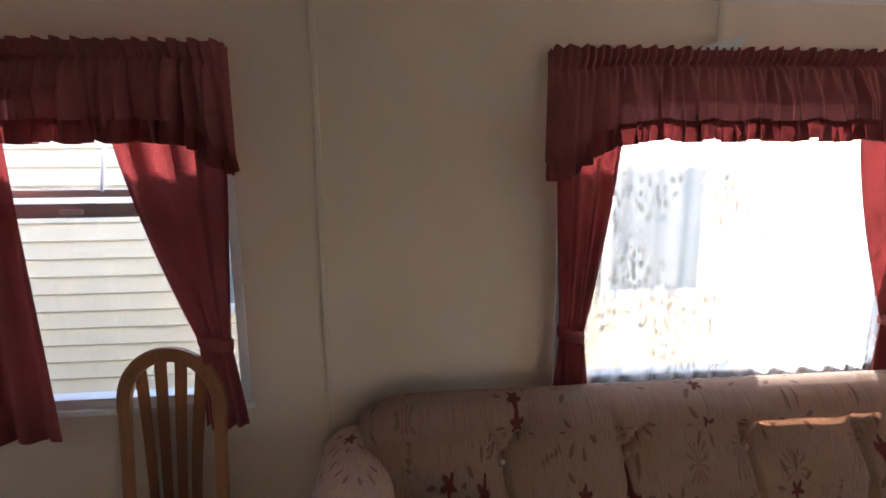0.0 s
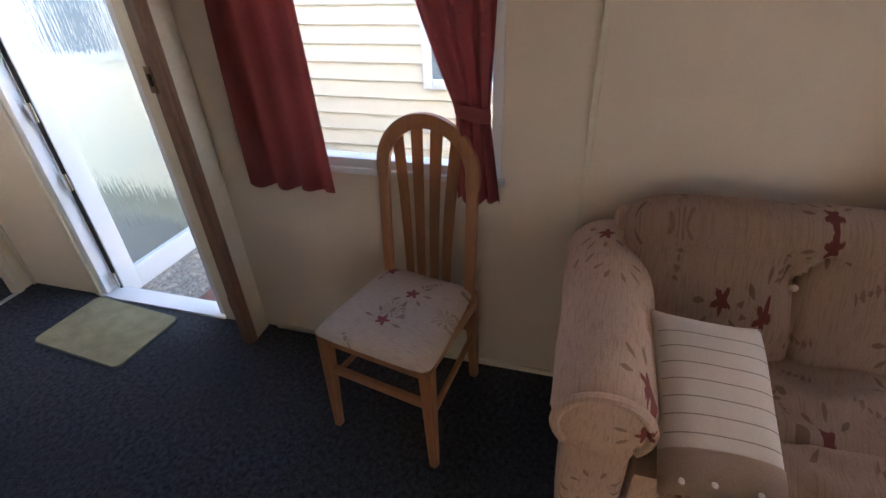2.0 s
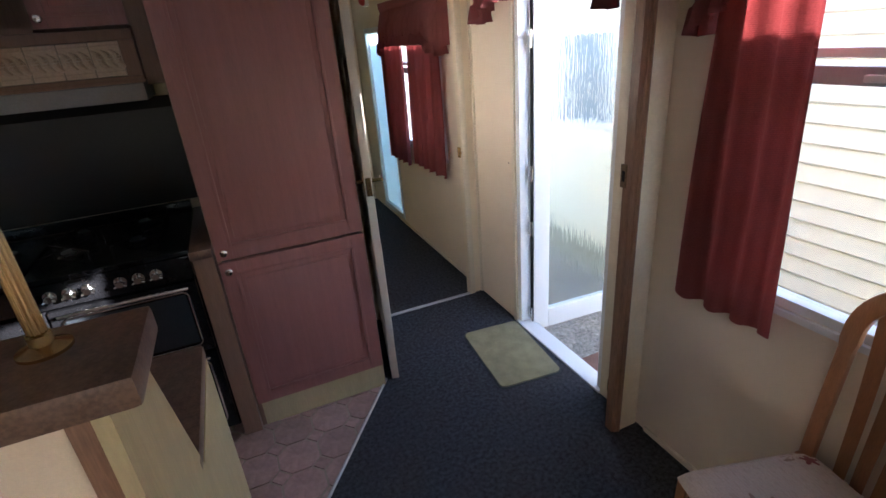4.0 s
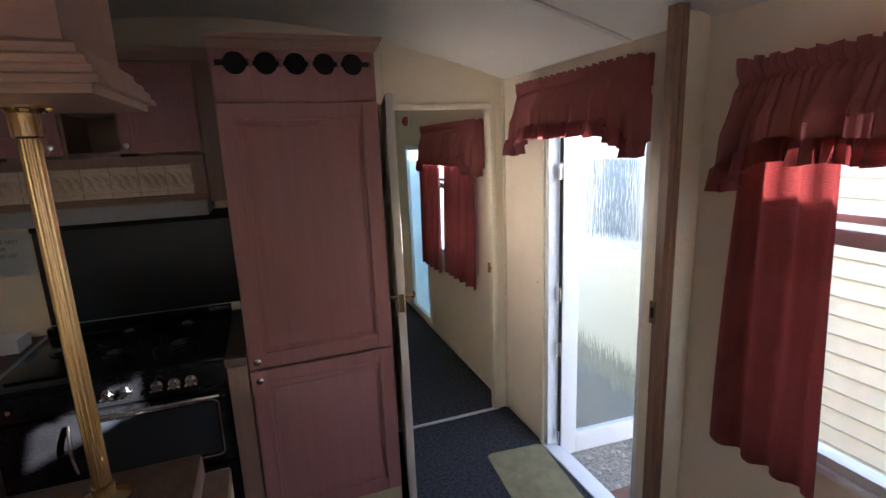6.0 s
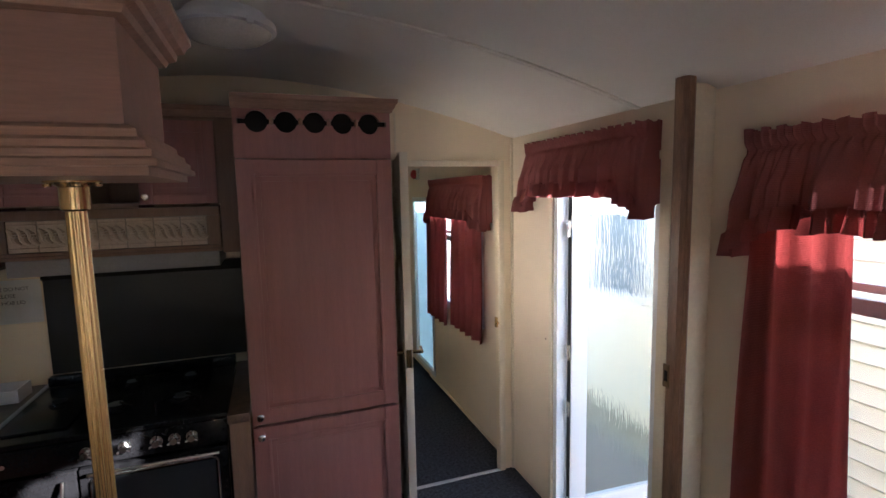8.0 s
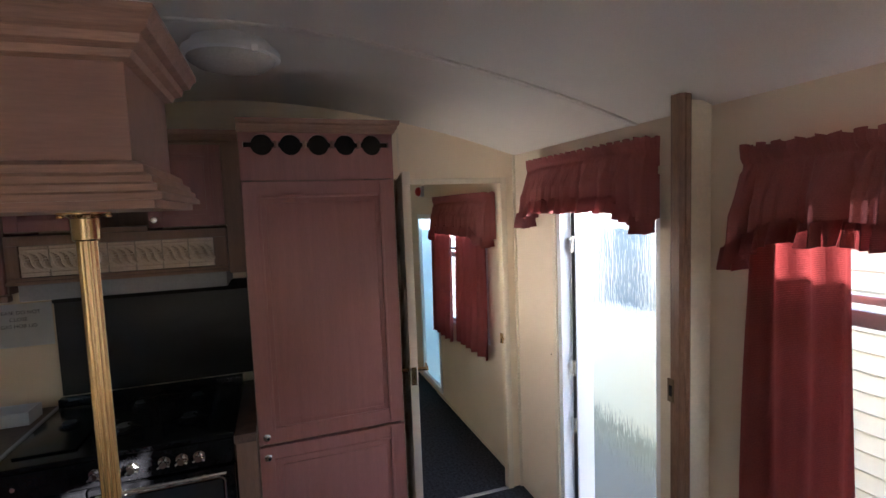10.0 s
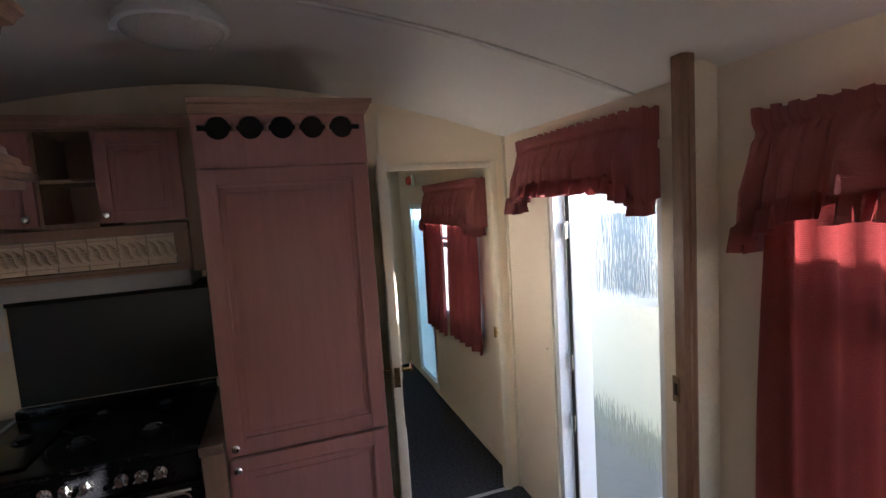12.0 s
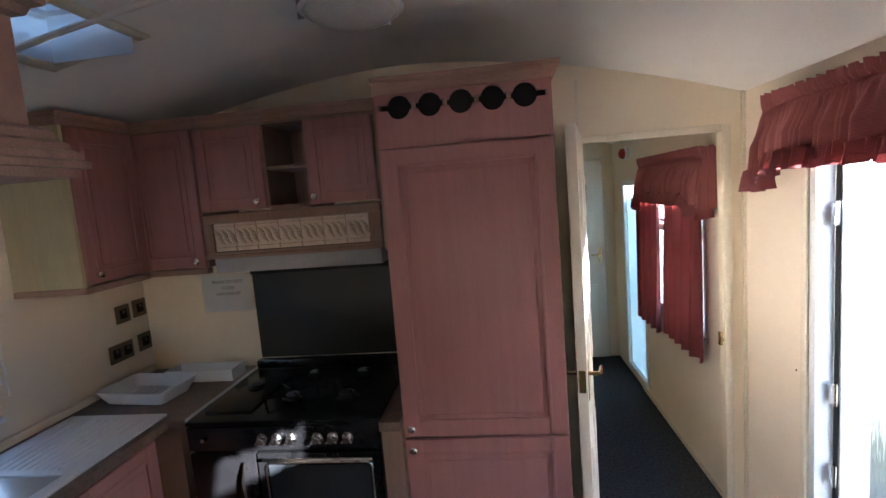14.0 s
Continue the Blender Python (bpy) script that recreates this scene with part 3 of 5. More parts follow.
box(bm, -0.012, 0.0, y0 - 0.050, y0, 0.0, z1 + 0.03, 0.003)
box(bm, -0.012, 0.0, y0, y1, z1, z1 + 0.03, 0.003)
tagged(part("trim", bm, M_TRIM), "cream lining round the entrance door", "trim", kind="structure")

# projecting post beside the entrance
pst = thing("partition_post", "cream stub partition with a moulded brown wooden edge", "post", kind="structure", at=(0.010, -1.366, 0))
part("stub", box(B(), -0.105, -0.018, -0.016, 0.020, 0, 2.035), M_TRIM, pst)
bm = B()
prism(bm, [(-0.106, -0.022), (-0.106, 0.044), (-0.114, 0.046), (-0.120, 0.040), (-0.126, 0.040), (-0.132, 0.034), (-0.138, 0.030), (-0.140, -0.008), (-0.134, -0.012), (-0.128, -0.018), (-0.120, -0.018), (-0.113, -0.025)], 0, 2.055, 'z')
part("edge_moulding", bm, M_WOODTRIM, pst, "brown moulded wooden edge")
kp = part("strike_plate", box(B(), -0.1425, -0.137, 0.014, 0.040, 1.050, 1.130, 0.002), M_BRONZE, pst, "brass strike plate")
# flat dark patch painting the shade of the latch hole
part("strike_hole_shade", box(B(), -0.1440, -0.1420, 0.019, 0.032, 1.072, 1.108), M_DARK, kp)
part("lower_plate", box(B(), -0.126, -0.112, 0.041, 0.0465, 0.17, 0.23, 0.002), M_BRASS, pst)

# ---- cloth ----


def valance(name, y0, y1, zt, drop_end, drop_mid, seed=1, group="curtain valances", folds=9):
    """A gathered pelmet standing off the wall, with returns at both ends and a frilled hem."""
    v = thing(name, "gathered dusky rose cotton valance with a frilled hem", "valance", group=group)
    rg = random.Random(seed)
    dep = 0.075
    length = (y1 - y0) + 2 * dep
    ph = [rg.uniform(0, 6.28) for _ in range(4)]
    wide = rg.uniform(0.9, 1.1)
    cells = [rg.uniform(0.7, 1.4) for _ in range(folds)]
    tot = sum(cells)
    cuts = [sum(cells[:i]) / tot for i in range(folds + 1)]

    def hem(u):
        e = abs(2 * u - 1)
        t = max(0.0, min(1.0, (e - 0.55) / 0.35))
        return drop_mid + (drop_end - drop_mid) * (t * t * (3 - 2 * t))

    def around(u, out, spread):
        s = u * length
        d = dep + out
        if s < dep:
            k = s / dep
            return -d * k, y0 - spread * k, 1 - k
        if s > length - dep:
            k = (length - s) / dep
            return -d * k, y1 + spread * k, 1 - k
        k = (s - dep) / (y1 - y0)
        return -d, y0 - spread + (y1 - y0 + 2 * spread) * k, 0

    def cell(u):
        for a, b in zip(cuts, cuts[1:]):
            if u <= b:
                return (u - a) / (b - a)
        return 1.0

    def point(u, w):
        h = hem(u)
        s = u * length
        c = cell(u)
        head = 1 - min(1, w / 0.20)
        body = max(0.0, min(1.0, (w - 0.20) / 0.45))
        gather = 0.0085 * math.sin(s * 255 * wide + ph[0] + 2 * math.sin(u * 23)) * (1.0 if w < 0.2 else math.exp(-(w - 0.2) / 0.20))
        fold = 0.030 * (abs(math.sin(s * 46 + 1.5 * math.sin(u * 17 + ph[1]) + 0.35 * w)) - 0.4) + 0.010 * math.sin(s * 138 + 3 * math.sin(u * 29 + ph[2]) + 0.8 * w)
        lobe = 0.022 * math.sin(math.pi * c)
        x, y, side = around(u, 0.016 * body * w, 0.020 * body * w)
        front = 1 if side == 0 else 0.35
        nrm = gather + 0.004 * head - 0.015 * math.exp(-((w - 0.20) / 0.045) ** 2) + (fold + lobe) * body
        x -= nrm * front
        z = zt - h * w + 0.005 * math.sin(s * 128 + ph[2]) * (1 if w == 0 else 0.2) - 0.012 * math.sin(math.pi * c) * w * body
        return Vector((min(x, -0.004), y + 0.3 * gather * head, z))

    nu = int(length * 340)
    part("drape", sheet(B(), nu, 26, point), M_VALANCE, v)

    def frill(u, w):
        p = point(u, 1.0)
        f = 0.014 * math.sin(u * length * 215 + 2 * math.sin(u * 31 + ph[3])) * (0.3 + w)
        return Vector((p.x - f - 0.014, p.y + 0.5 * f * math.cos(u * 90), p.z + 0.014 - 0.060 * w))

    part("frill", sheet(B(), nu, 4, frill, 0.0015), M_VALANCE, v)
    return v


valance("valance", -2.408, -1.546, 1.868, 0.300, 0.215, 3)
valance("valance", -4.66, -3.335, 1.868, 0.325, 0.215, 7, folds=9)
valance("valance", -1.155, -0.285, 1.955, 0.295, 0.216, 11)
valance("valance", 0.268, 1.36, 1.820, 0.300, 0.235, 15)


def hanging(name, top, bot, zt, zb, pleats, seed, tie=None, label="dusky rose cotton curtain hanging straight", amp=0.022, x=-0.055):
    """A curtain from the pair of edges top to the pair bot; tie: (height, edge, edge) of a tie-back."""
    c = thing(name, label, "curtain", group="rose curtains")
    rg = random.Random(seed)
    ph = rg.uniform(0, 6)

    def edges(w):
        z = zt + (zb - zt) * w
        if tie:
            tz, ta, tb = tie
            if z > tz:
                k = ((zt - z) / (zt - tz)) ** 1.5
                return top[0] + (ta - top[0]) * k, top[1] + (tb - top[1]) * k, z, 1 - 0.45 * k
            k = (tz - z) / (tz - zb)
            return ta + (bot[0] - ta) * k, tb + (bot[1] - tb) * k, z, 0.55 + 0.45 * k
        return top[0] + (bot[0] - top[0]) * w, top[1] + (bot[1] - top[1]) * w, z, 0.6 + 0.5 * w

    def fn(u, w):
        a, b, z, k = edges(w)
        s = math.sin(u * pleats * 6.283 + ph + 0.7 * math.sin(w * 3 + u * 5))
        s = math.copysign(abs(s) ** 0.7, s)
        return Vector((x - amp * k * s - 0.010 * w, a + (b - a) * u, z + 0.006 * math.sin(u * pleats * 6.283 + ph + 1) * (1 if w == 1 else 0)))

    part("cloth", sheet(B(), max(40, int(pleats * 18)), 28, fn, 0.0025), M_CURTAIN, c)
    if tie:
        tz, ta, tb = tie
        bm = B()
        lathe(bm, [(0.9, -0.019), (0.96, -0.016), (1.0, 0.0), (0.96, 0.016), (0.9, 0.019)], 20)
        for vv in bm.verts:
            vv.co = Vector((x + vv.co.x * 0.034, (ta + tb) / 2 + vv.co.y * abs(tb - ta) * 0.52, tz + vv.co.z + 0.10 * (vv.co.y) * 0.12))
        part("tie_back", bm, M_CURTAIN, c)
    return c


hanging("curtain", (-1.565, -1.82), (-1.535, -1.87), 1.76, 0.732, 3.4, 2, amp=0.017)
hanging("curtain", (-2.07, -2.40), (-2.275, -2.412), 1.76, 0.750, 3.4, 5, tie=(1.018, -2.275, -2.375), label="dusky rose cotton curtain gathered by a tie-back", amp=0.020)
hanging("curtain", (-3.345, -3.575), (-3.345, -3.49), 1.76, 0.75, 3.6, 8, tie=(1.00, -3.375, -3.462), label="dusky rose cotton curtain gathered by a tie-back", amp=0.020)
hanging("curtain", (-4.32, -4.66), (-4.48, -4.66), 1.76, 0.75, 3.2, 9, tie=(1.00, -4.50, -4.61), label="dusky rose cotton curtain gathered by a tie-back", amp=0.020)
hanging("curtain", (0.34, 0.90), (0.34, 0.86), 1.68, 0.70, 4.6, 12, label="rose curtain over the corridor window")
hanging("curtain", (0.98, 1.46), (1.00, 1.47), 1.68, 0.66, 4.2, 13, label="rose curtain over the corridor window")
nt_ = thing("net_curtain", "sheer white net curtain woven with leaf sprays", "net curtain")
part("net", sheet(B(), 150, 10, lambda u, w: Vector((-0.016 + 0.011 * math.sin(u * 95 + 2 * math.sin(u * 13)), -3.38 - 1.20 * u, 1.76 - 0.955 * w))), M_NET, nt_)
bm = B()
prism(bm, [(-3.75, 1.862), (-3.89, 1.862), (-3.905, 1.906), (-3.83, 1.888)], -0.080, -0.010, 'x')
tagged(part("folded_paper", bm, M_PAPER), "folded white paper lying on the valance top", "paper")

# ---- sofa ----
sofa = thing("sofa", "three-seat sofa in beige floral chenille with a button-tufted back", "sofa")
SY0, SY1 = -2.76, -5.04
BTN = [-3.165 - 0.383 * i for i in range(5)]
BZ = 0.675


def back_pt(u, w):
    """Front of the back cushion, rolling over the top."""
    y = SY0 + (SY1 - SY0) * u
    e = min(u, 1 - u) * abs(SY1 - SY0)
    rnd = math.sqrt(max(0.0, 1 - (1 - min(1, e / 0.16)) ** 2))
    if w < 0.70:
        k = w / 0.70
        x, z = -0.300 + 0.085 * k, 0.36 + 0.40 * k
        x -= 0.030 * math.sin(math.pi * min(1, k * 1.05))
    else:
        a = (w - 0.70) / 0.30 * math.pi * 0.75
        x, z = -0.128 - 0.100 * math.cos(a), 0.755 + 0.095 * math.sin(a)
    dim = 0.0
    for i, by in enumerate(BTN):
        dy = y - by
        dim += 0.034 * math.exp(-(dy * dy + (z - BZ) ** 2) / 0.0045)
        if z < BZ:
            dim += 0.017 * math.exp(-((dy + 0.10 * (BZ - z) * (-1) ** i) / 0.011) ** 2)
        else:
            for sl in (-0.55, 0.45):
                dim += 0.017 * math.exp(-((dy - sl * (z - BZ)) / 0.012) ** 2) * math.exp(-(z - BZ) / 0.12)
    puff = 0.010 * noise.noise(Vector((y * 7, z * 7, 1.3)))
    x = -0.10 + (x + 0.10) * (0.55 + 0.45 * rnd) + (dim + puff) * (1 if w < 0.8 else 0.3)
    z = 0.36 + (z - 0.36) * (0.86 + 0.14 * rnd)
    return Vector((x, y, z))


bm = B()
sheet(bm, 240, 56, back_pt)
bmesh.ops.solidify(bm, geom=bm.faces[:], thickness=-0.02)
bk = part("backrest", bm, M_SOFA, sofa)
part("back_frame", box(B(), -0.115, -0.030, SY1 - 0.02, SY0 + 0.02, 0.08, 0.775, 0.03), M_SOFA, sofa)
for by in BTN:
    bm = B()
    lathe(bm, [(0.002, -0.004), (0.010, -0.002), (0.011, 0.002), (0.007, 0.006), (0.001, 0.0075)], 14, Matrix.Translation((-0.212, by, BZ - 0.005)) @ Euler((0, radians(-90), 0)).to_matrix().to_4x4())
    part("button", bm, M_SOFA, bk)


def seat_pt(u, w):
    y = -2.89 + (SY1 + 0.14 + 2.89) * u
    if w < 0.72:
        k = w / 0.72
        x, z = -0.20 - 0.37 * k, 0.485 + 0.022 * math.sin(math.pi * k)
        if k > 0.78:
            z -= 0.020 * math.exp(-((k - 0.86) / 0.03) ** 2)
    else:
        a = (w - 0.72) / 0.28 * math.pi * 0.62
        x, z = -0.57 - 0.09 * math.sin(a), 0.395 + 0.09 * math.cos(a)
    z += 0.012 * noise.noise(Vector((x * 6, y * 5, 0))) + 0.006 * math.sin(x * 60 + 7 * noise.noise(Vector((y * 6, x * 3, 2))))
    return Vector((x, y, z))


bm = B()
sheet(bm, 160, 40, seat_pt)
bmesh.ops.solidify(bm, geom=bm.faces[:], thickness=-0.03)
part("seat", bm, M_SOFA, sofa)
part("base", box(B(), -0.625, -0.08, SY1 + 0.06, -2.82, 0.03, 0.39, 0.02), M_SOFA, sofa)


def arm(yc, out):
    """A scrolled arm: a rolled top on an upright panel."""
    bm = B()
    n = 28

    def prof(i, k):
        a = 2 * math.pi * i / n
        ry, rz = 0.116 - 0.003 * k, 0.105
        y = math.cos(a) * ry
        z = math.sin(a) * rz
        if math.sin(a) < 0:
            z = math.sin(a) * 0.47
            y = math.copysign(min(abs(math.cos(a)) * 0.116, 0.078 + 0.038 * max(0.0, 1 + math.sin(a) * 5)), y)
        return y, z
    rings = []
    ks = [0, 0.03, 0.08] + [0.08 + 0.86 * j / 14 for j in range(1, 15)] + [0.97, 0.99, 1.0]
    for k in ks:
        x = -0.05 - 0.59 * k
        sh = 1.0 if 0.02 < k < 0.97 else (0.93 if k < 0.02 or k < 0.985 else (0.84 if k < 0.995 else 0.72))
        zc_ = 0.625 - 0.085 * k + 0.020 * math.sin(math.pi * k)
        ring = []
        for i in range(n):
            y, z = prof(i, k)
            z = zc_ + z * sh if z > 0 else max(0.04, zc_ + z)
            ring.append(bm.verts.new((x, yc + y * sh + 0.004 * noise.noise(Vector((x * 9, y * 20, z * 9))), z)))
        rings.append(ring)
    for a, b in zip(rings, rings[1:]):
        for i in range(n):
            bm.faces.new((a[i], a[(i + 1) % n], b[(i + 1) % n], b[i]))
    bm.faces.new(rings[0])
    bm.faces.new(rings[-1])
    bmesh.ops.recalc_face_normals(bm, faces=bm.faces[:])
    ar = part("armrest", bm, M_SOFA, sofa)
    bm = B()
    lathe(bm, [(0.070, 0.0), (0.084, 0.004), (0.088, 0.010), (0.078, 0.016), (0.03, 0.018), (0.002, 0.018)], 24, Matrix.Translation((-0.636, yc, 0.548)) @ Euler((0, radians(-90), 0)).to_matrix().to_4x4())
    part("scroll", bm, M_SOFA, ar)
    bm = B()
    loops = []
    for d in range(-40, 221, 10):
        ca_, sa_ = math.cos(radians(d)), math.sin(radians(d))
        loops.append([bm.verts.new((-0.640 + 0.013 * math.sin(k * math.pi / 5), yc + (0.098 + 0.013 * math.cos(k * math.pi / 5)) * ca_, 0.548 + (0.088 + 0.013 * math.cos(k * math.pi / 5)) * sa_)) for k in range(10)])
    for a, b in zip(loops, loops[1:]):
        for k in range(10):
            bm.faces.new((a[k], a[(k + 1) % 10], b[(k + 1) % 10], b[k]))
    bm.faces.new(loops[0])
    bm.faces.new(loops[-1])
    bmesh.ops.recalc_face_normals(bm, faces=bm.faces[:])
    part("piping", bm, M_SOFA, ar)


arm(-2.735, 1)
arm(SY1 + 0.02, -1)
for fx in (-0.57, -0.12):
    for fy in (-2.86, SY1 + 0.12):
        part("foot", box(B(), fx - 0.025, fx + 0.025, fy - 0.025, fy + 0.025, 0, 0.05, 0.004), M_WOODTRIM, sofa)

# loose cushion leaning on the arm
cu = thing("cushion", "cream striped cotton cushion with a tan buttoned band", "cushion", at=(-0.44, -3.045, 0.53), rz=4)
cu.matrix_world = Matrix.Translation((-0.540, -2.958, 0.572)) @ Euler((radians(8), radians(-23), radians(2))).to_matrix().to_4x4()


def cush(u, w, sgn):
    a, b = 2 * u - 1, 2 * w - 1
    edge = (1 - abs(a) ** 3.2) * (1 - abs(b) ** 3.2)
    return Vector((a * 0.20 * (1 - 0.05 * (1 - b * b)), b * 0.125 * (1 - 0.05 * (1 - a * a)), sgn * 0.062 * max(0, edge) ** 0.55))


bm = B()
for sg in (1, -1):
    sheet(bm, 30, 24, lambda u, w: cush(u, w, sg))
bmesh.ops.remove_doubles(bm, verts=bm.verts[:], dist=0.0005)
bmesh.ops.recalc_face_normals(bm, faces=bm.faces[:])
cc = part("cover", bm, M_PILLOW, cu)
bm = B()
sheet(bm, 8, 24, lambda u, w: cush(0.0 + 0.2 * u, w, 1) + Vector((-0.003 * (1 - u), 0, 0.0035)), 0.002)
part("band", bm, M_PILLOWBAND, cu, "tan cotton end band")
for k in range(7):
    t = 0.27 + k * 0.095
    bm = B()
    sheet(bm, 1, 24, lambda u, w: cush(t + 0.006 * u, 0.02 + 0.96 * w, 1) + Vector((0, 0, 0.0012)), 0.001)
    part("stripe", bm, M_STRIPE, cc)
for w in (0.28, 0.62, 0.86):
    p = cush(0.045, w, 1)
    bm = B()
    lathe(bm, [(0.006, 0.0), (0.007, 0.002), (0.005, 0.004), (0.001, 0.0035)], 12, Matrix.Translation(p + Vector((0, 0, 0.006))))
    part("button", bm, M_PILLOW, cu)
bm = B()
sheet(bm, 3, 14, lambda u, w: Vector((-0.2005 - 0.010 * u, -0.095 + 0.15 * w, 0.004 + 0.022 * math.sin(math.pi * w) * (1 - u) - 0.012)), 0.002)
part("lining", bm, M_TEAL, cu, "teal inner lining showing at the opening")

# ---- dining chair ----
ch = thing("dining_chair", "beech dining chair with an arched slatted back and floral seat", "chair", at=(-0.264, -2.140, 0), rz=79)
bm = B()


def seat_pad(u, w, sg):
    a, b = 2 * u - 1, 2 * w - 1
    half = 0.205 - 0.035 * (1 - w)
    e = max(0.0, (1 - abs(a) ** 5) * (1 - abs(b) ** 5))
    return Vector((a * half * (1 - 0.06 * abs(b) ** 6), b * 0.200 * (1 - 0.05 * abs(a) ** 6), 0.435 + sg * (0.030 if sg > 0 else 0.012) * e ** 0.45))


for sg in (1, -1):
    sheet(bm, 26, 26, lambda u, w: seat_pad(u, w, sg))
bmesh.ops.remove_doubles(bm, verts=bm.verts[:], dist=0.0005)
bmesh.ops.recalc_face_normals(bm, faces=bm.faces[:])
part("seat", bm, M_SEATCLOTH, ch)
bm = B()
box(bm, -0.175, 0.175, 0.150, 0.172, 0.375, 0.425, 0.004)
box(bm, -0.150, 0.150, -0.185, -0.165, 0.375, 0.425, 0.004)
box(bm, -0.180, -0.160, -0.165, 0.150, 0.375, 0.425, 0.004)
box(bm, 0.160, 0.180, -0.165, 0.150, 0.375, 0.425, 0.004)
part("seat_frame", bm, M_BEECH, ch)


def taper(bm, p, q, a, b):
    """A square-section bar, rounded, from p to q, of half-widths a and b."""
    vs = []
    for c, h in ((p, a), (q, b)):
        vs.append([bm.verts.new(Vector(c) + Vector((sx * h, sy * h, 0))) for sx, sy in ((-1, -1), (1, -1), (1, 1), (-1, 1))])
    for i in range(4):
        bm.faces.new((vs[0][i], vs[0][(i + 1) % 4], vs[1][(i + 1) % 4], vs[1][i]))
    bm.faces.new(vs[0][::-1])
    bm.faces.new(vs[1])
    bmesh.ops.bevel(bm, geom=bm.edges[:], offset=min(a, b) * 0.35, segments=2, affect='EDGES')
    return bm


for sx in (-1, 1):
    part("leg", taper(B(), (sx * 0.188, 0.178, 0), (sx * 0.178, 0.165, 0.425), 0.014, 0.021), M_BEECH, ch)
    part("leg", taper(B(), (sx * 0.150, -0.225, 0), (sx * 0.158, -0.180, 0.44), 0.015, 0.019), M_BEECH, ch)
    part("stretcher", rod(B(), (sx * 0.183, 0.165, 0.225), (sx * 0.154, -0.195, 0.225), 0.010, seg=10), M_BEECH, ch)
part("stretcher", box(B(), -0.175, 0.175, 0.157, 0.175, 0.255, 0.285, 0.004), M_BEECH, ch)
part("stretcher", box(B(), -0.145, 0.145, -0.212, -0.196, 0.245, 0.272, 0.004), M_BEECH, ch)


def back_y(z):
    return -0.180 - 0.050 * ((z - 0.44) / 0.55) ** 1.2 if z > 0.44 else -0.18


def bow(t):
    """Centre line of the arched hoop."""
    if t < 0.3:
        z = 0.42 + (0.83 - 0.42) * t / 0.3
        x = -0.154
    elif t > 0.7:
        z = 0.42 + (0.83 - 0.42) * (1 - t) / 0.3
        x = 0.154
    else:
        a = math.pi * (t - 0.3) / 0.4
        x, z = -0.154 * math.cos(a), 0.83 + 0.150 * math.sin(a)
    return x, z


bm = B()
rows = []
for i in range(61):
    t = i / 60
    x, z = bow(t)
    x2, z2 = bow(min(1, t + 0.004))
    x1, z1_ = bow(max(0, t - 0.004))
    tx, tz = x2 - x1, z2 - z1_
    l = math.hypot(tx, tz) or 1
    nx, nz = -tz / l, tx / l
    w = 0.019 if t < 0.28 or t > 0.72 else 0.024
    y = back_y(z)
    ring = []
    for k in range(12):
        a = 2 * math.pi * k / 12
        c, s = math.cos(a), math.sin(a)
        c, s = math.copysign(abs(c) ** 0.6, c), math.copysign(abs(s) ** 0.6, s)
        ring.append(bm.verts.new((x + nx * w * c, y + 0.012 * s, z + nz * w * c)))
    rows.append(ring)
for a, b in zip(rows, rows[1:]):
    for k in range(12):
        bm.faces.new((a[k], a[(k + 1) % 12], b[(k + 1) % 12], b[k]))
bm.faces.new(rows[0])
bm.faces.new(rows[-1])
bmesh.ops.recalc_face_normals(bm, faces=bm.faces[:])
hoop = part("backrest", bm, M_BEECH, ch)
for x0, x1, zt in ((-0.068, -0.100, 0.930), (-0.024, -0.034, 0.972), (0.024, 0.034, 0.972), (0.068, 0.100, 0.930)):
    bm = B()

    def slat(u, w, x0=x0, x1=x1, zt=zt):
        z = 0.40 + (zt - 0.40) * w
        x = x0 + (x1 - x0) * w ** 2
        return Vector((x + (u - 0.5) * (0.030 + 0.012 * w), back_y(z), z))
    sheet(bm, 2, 14, slat, 0.010)
    part("slat", bm, M_BEECH, hoop)
part("lower_rail", box(B(), -0.15, 0.15, -0.192, -0.168, 0.40, 0.445, 0.004), M_BEECH, ch)

# ---- door mat ----
dm = thing("door_mat", "khaki rubber-backed door mat with rounded corners", "mat", at=(-0.207, -0.688, 0), rz=-5)


def rrect(hx, hy, r, n=6):
    pts = []
    for cx, cy, a0 in ((hx - r, hy - r, 0), (-hx + r, hy - r, 90), (-hx + r, -hy + r, 180), (hx - r, -hy + r, 270)):
        pts += [(cx + r * math.cos(radians(a0 + 90 * i / n)), cy + r * math.sin(radians(a0 + 90 * i / n))) for i in range(n + 1)]
    return pts


part("backing", prism(B(), rrect(0.170, 0.262, 0.035), 0.001, 0.006), M_MATEDGE, dm, "dark bound edge")
part("mat_face", prism(B(), rrect(0.162, 0.254, 0.032), 0.005, 0.011), M_MAT, dm)


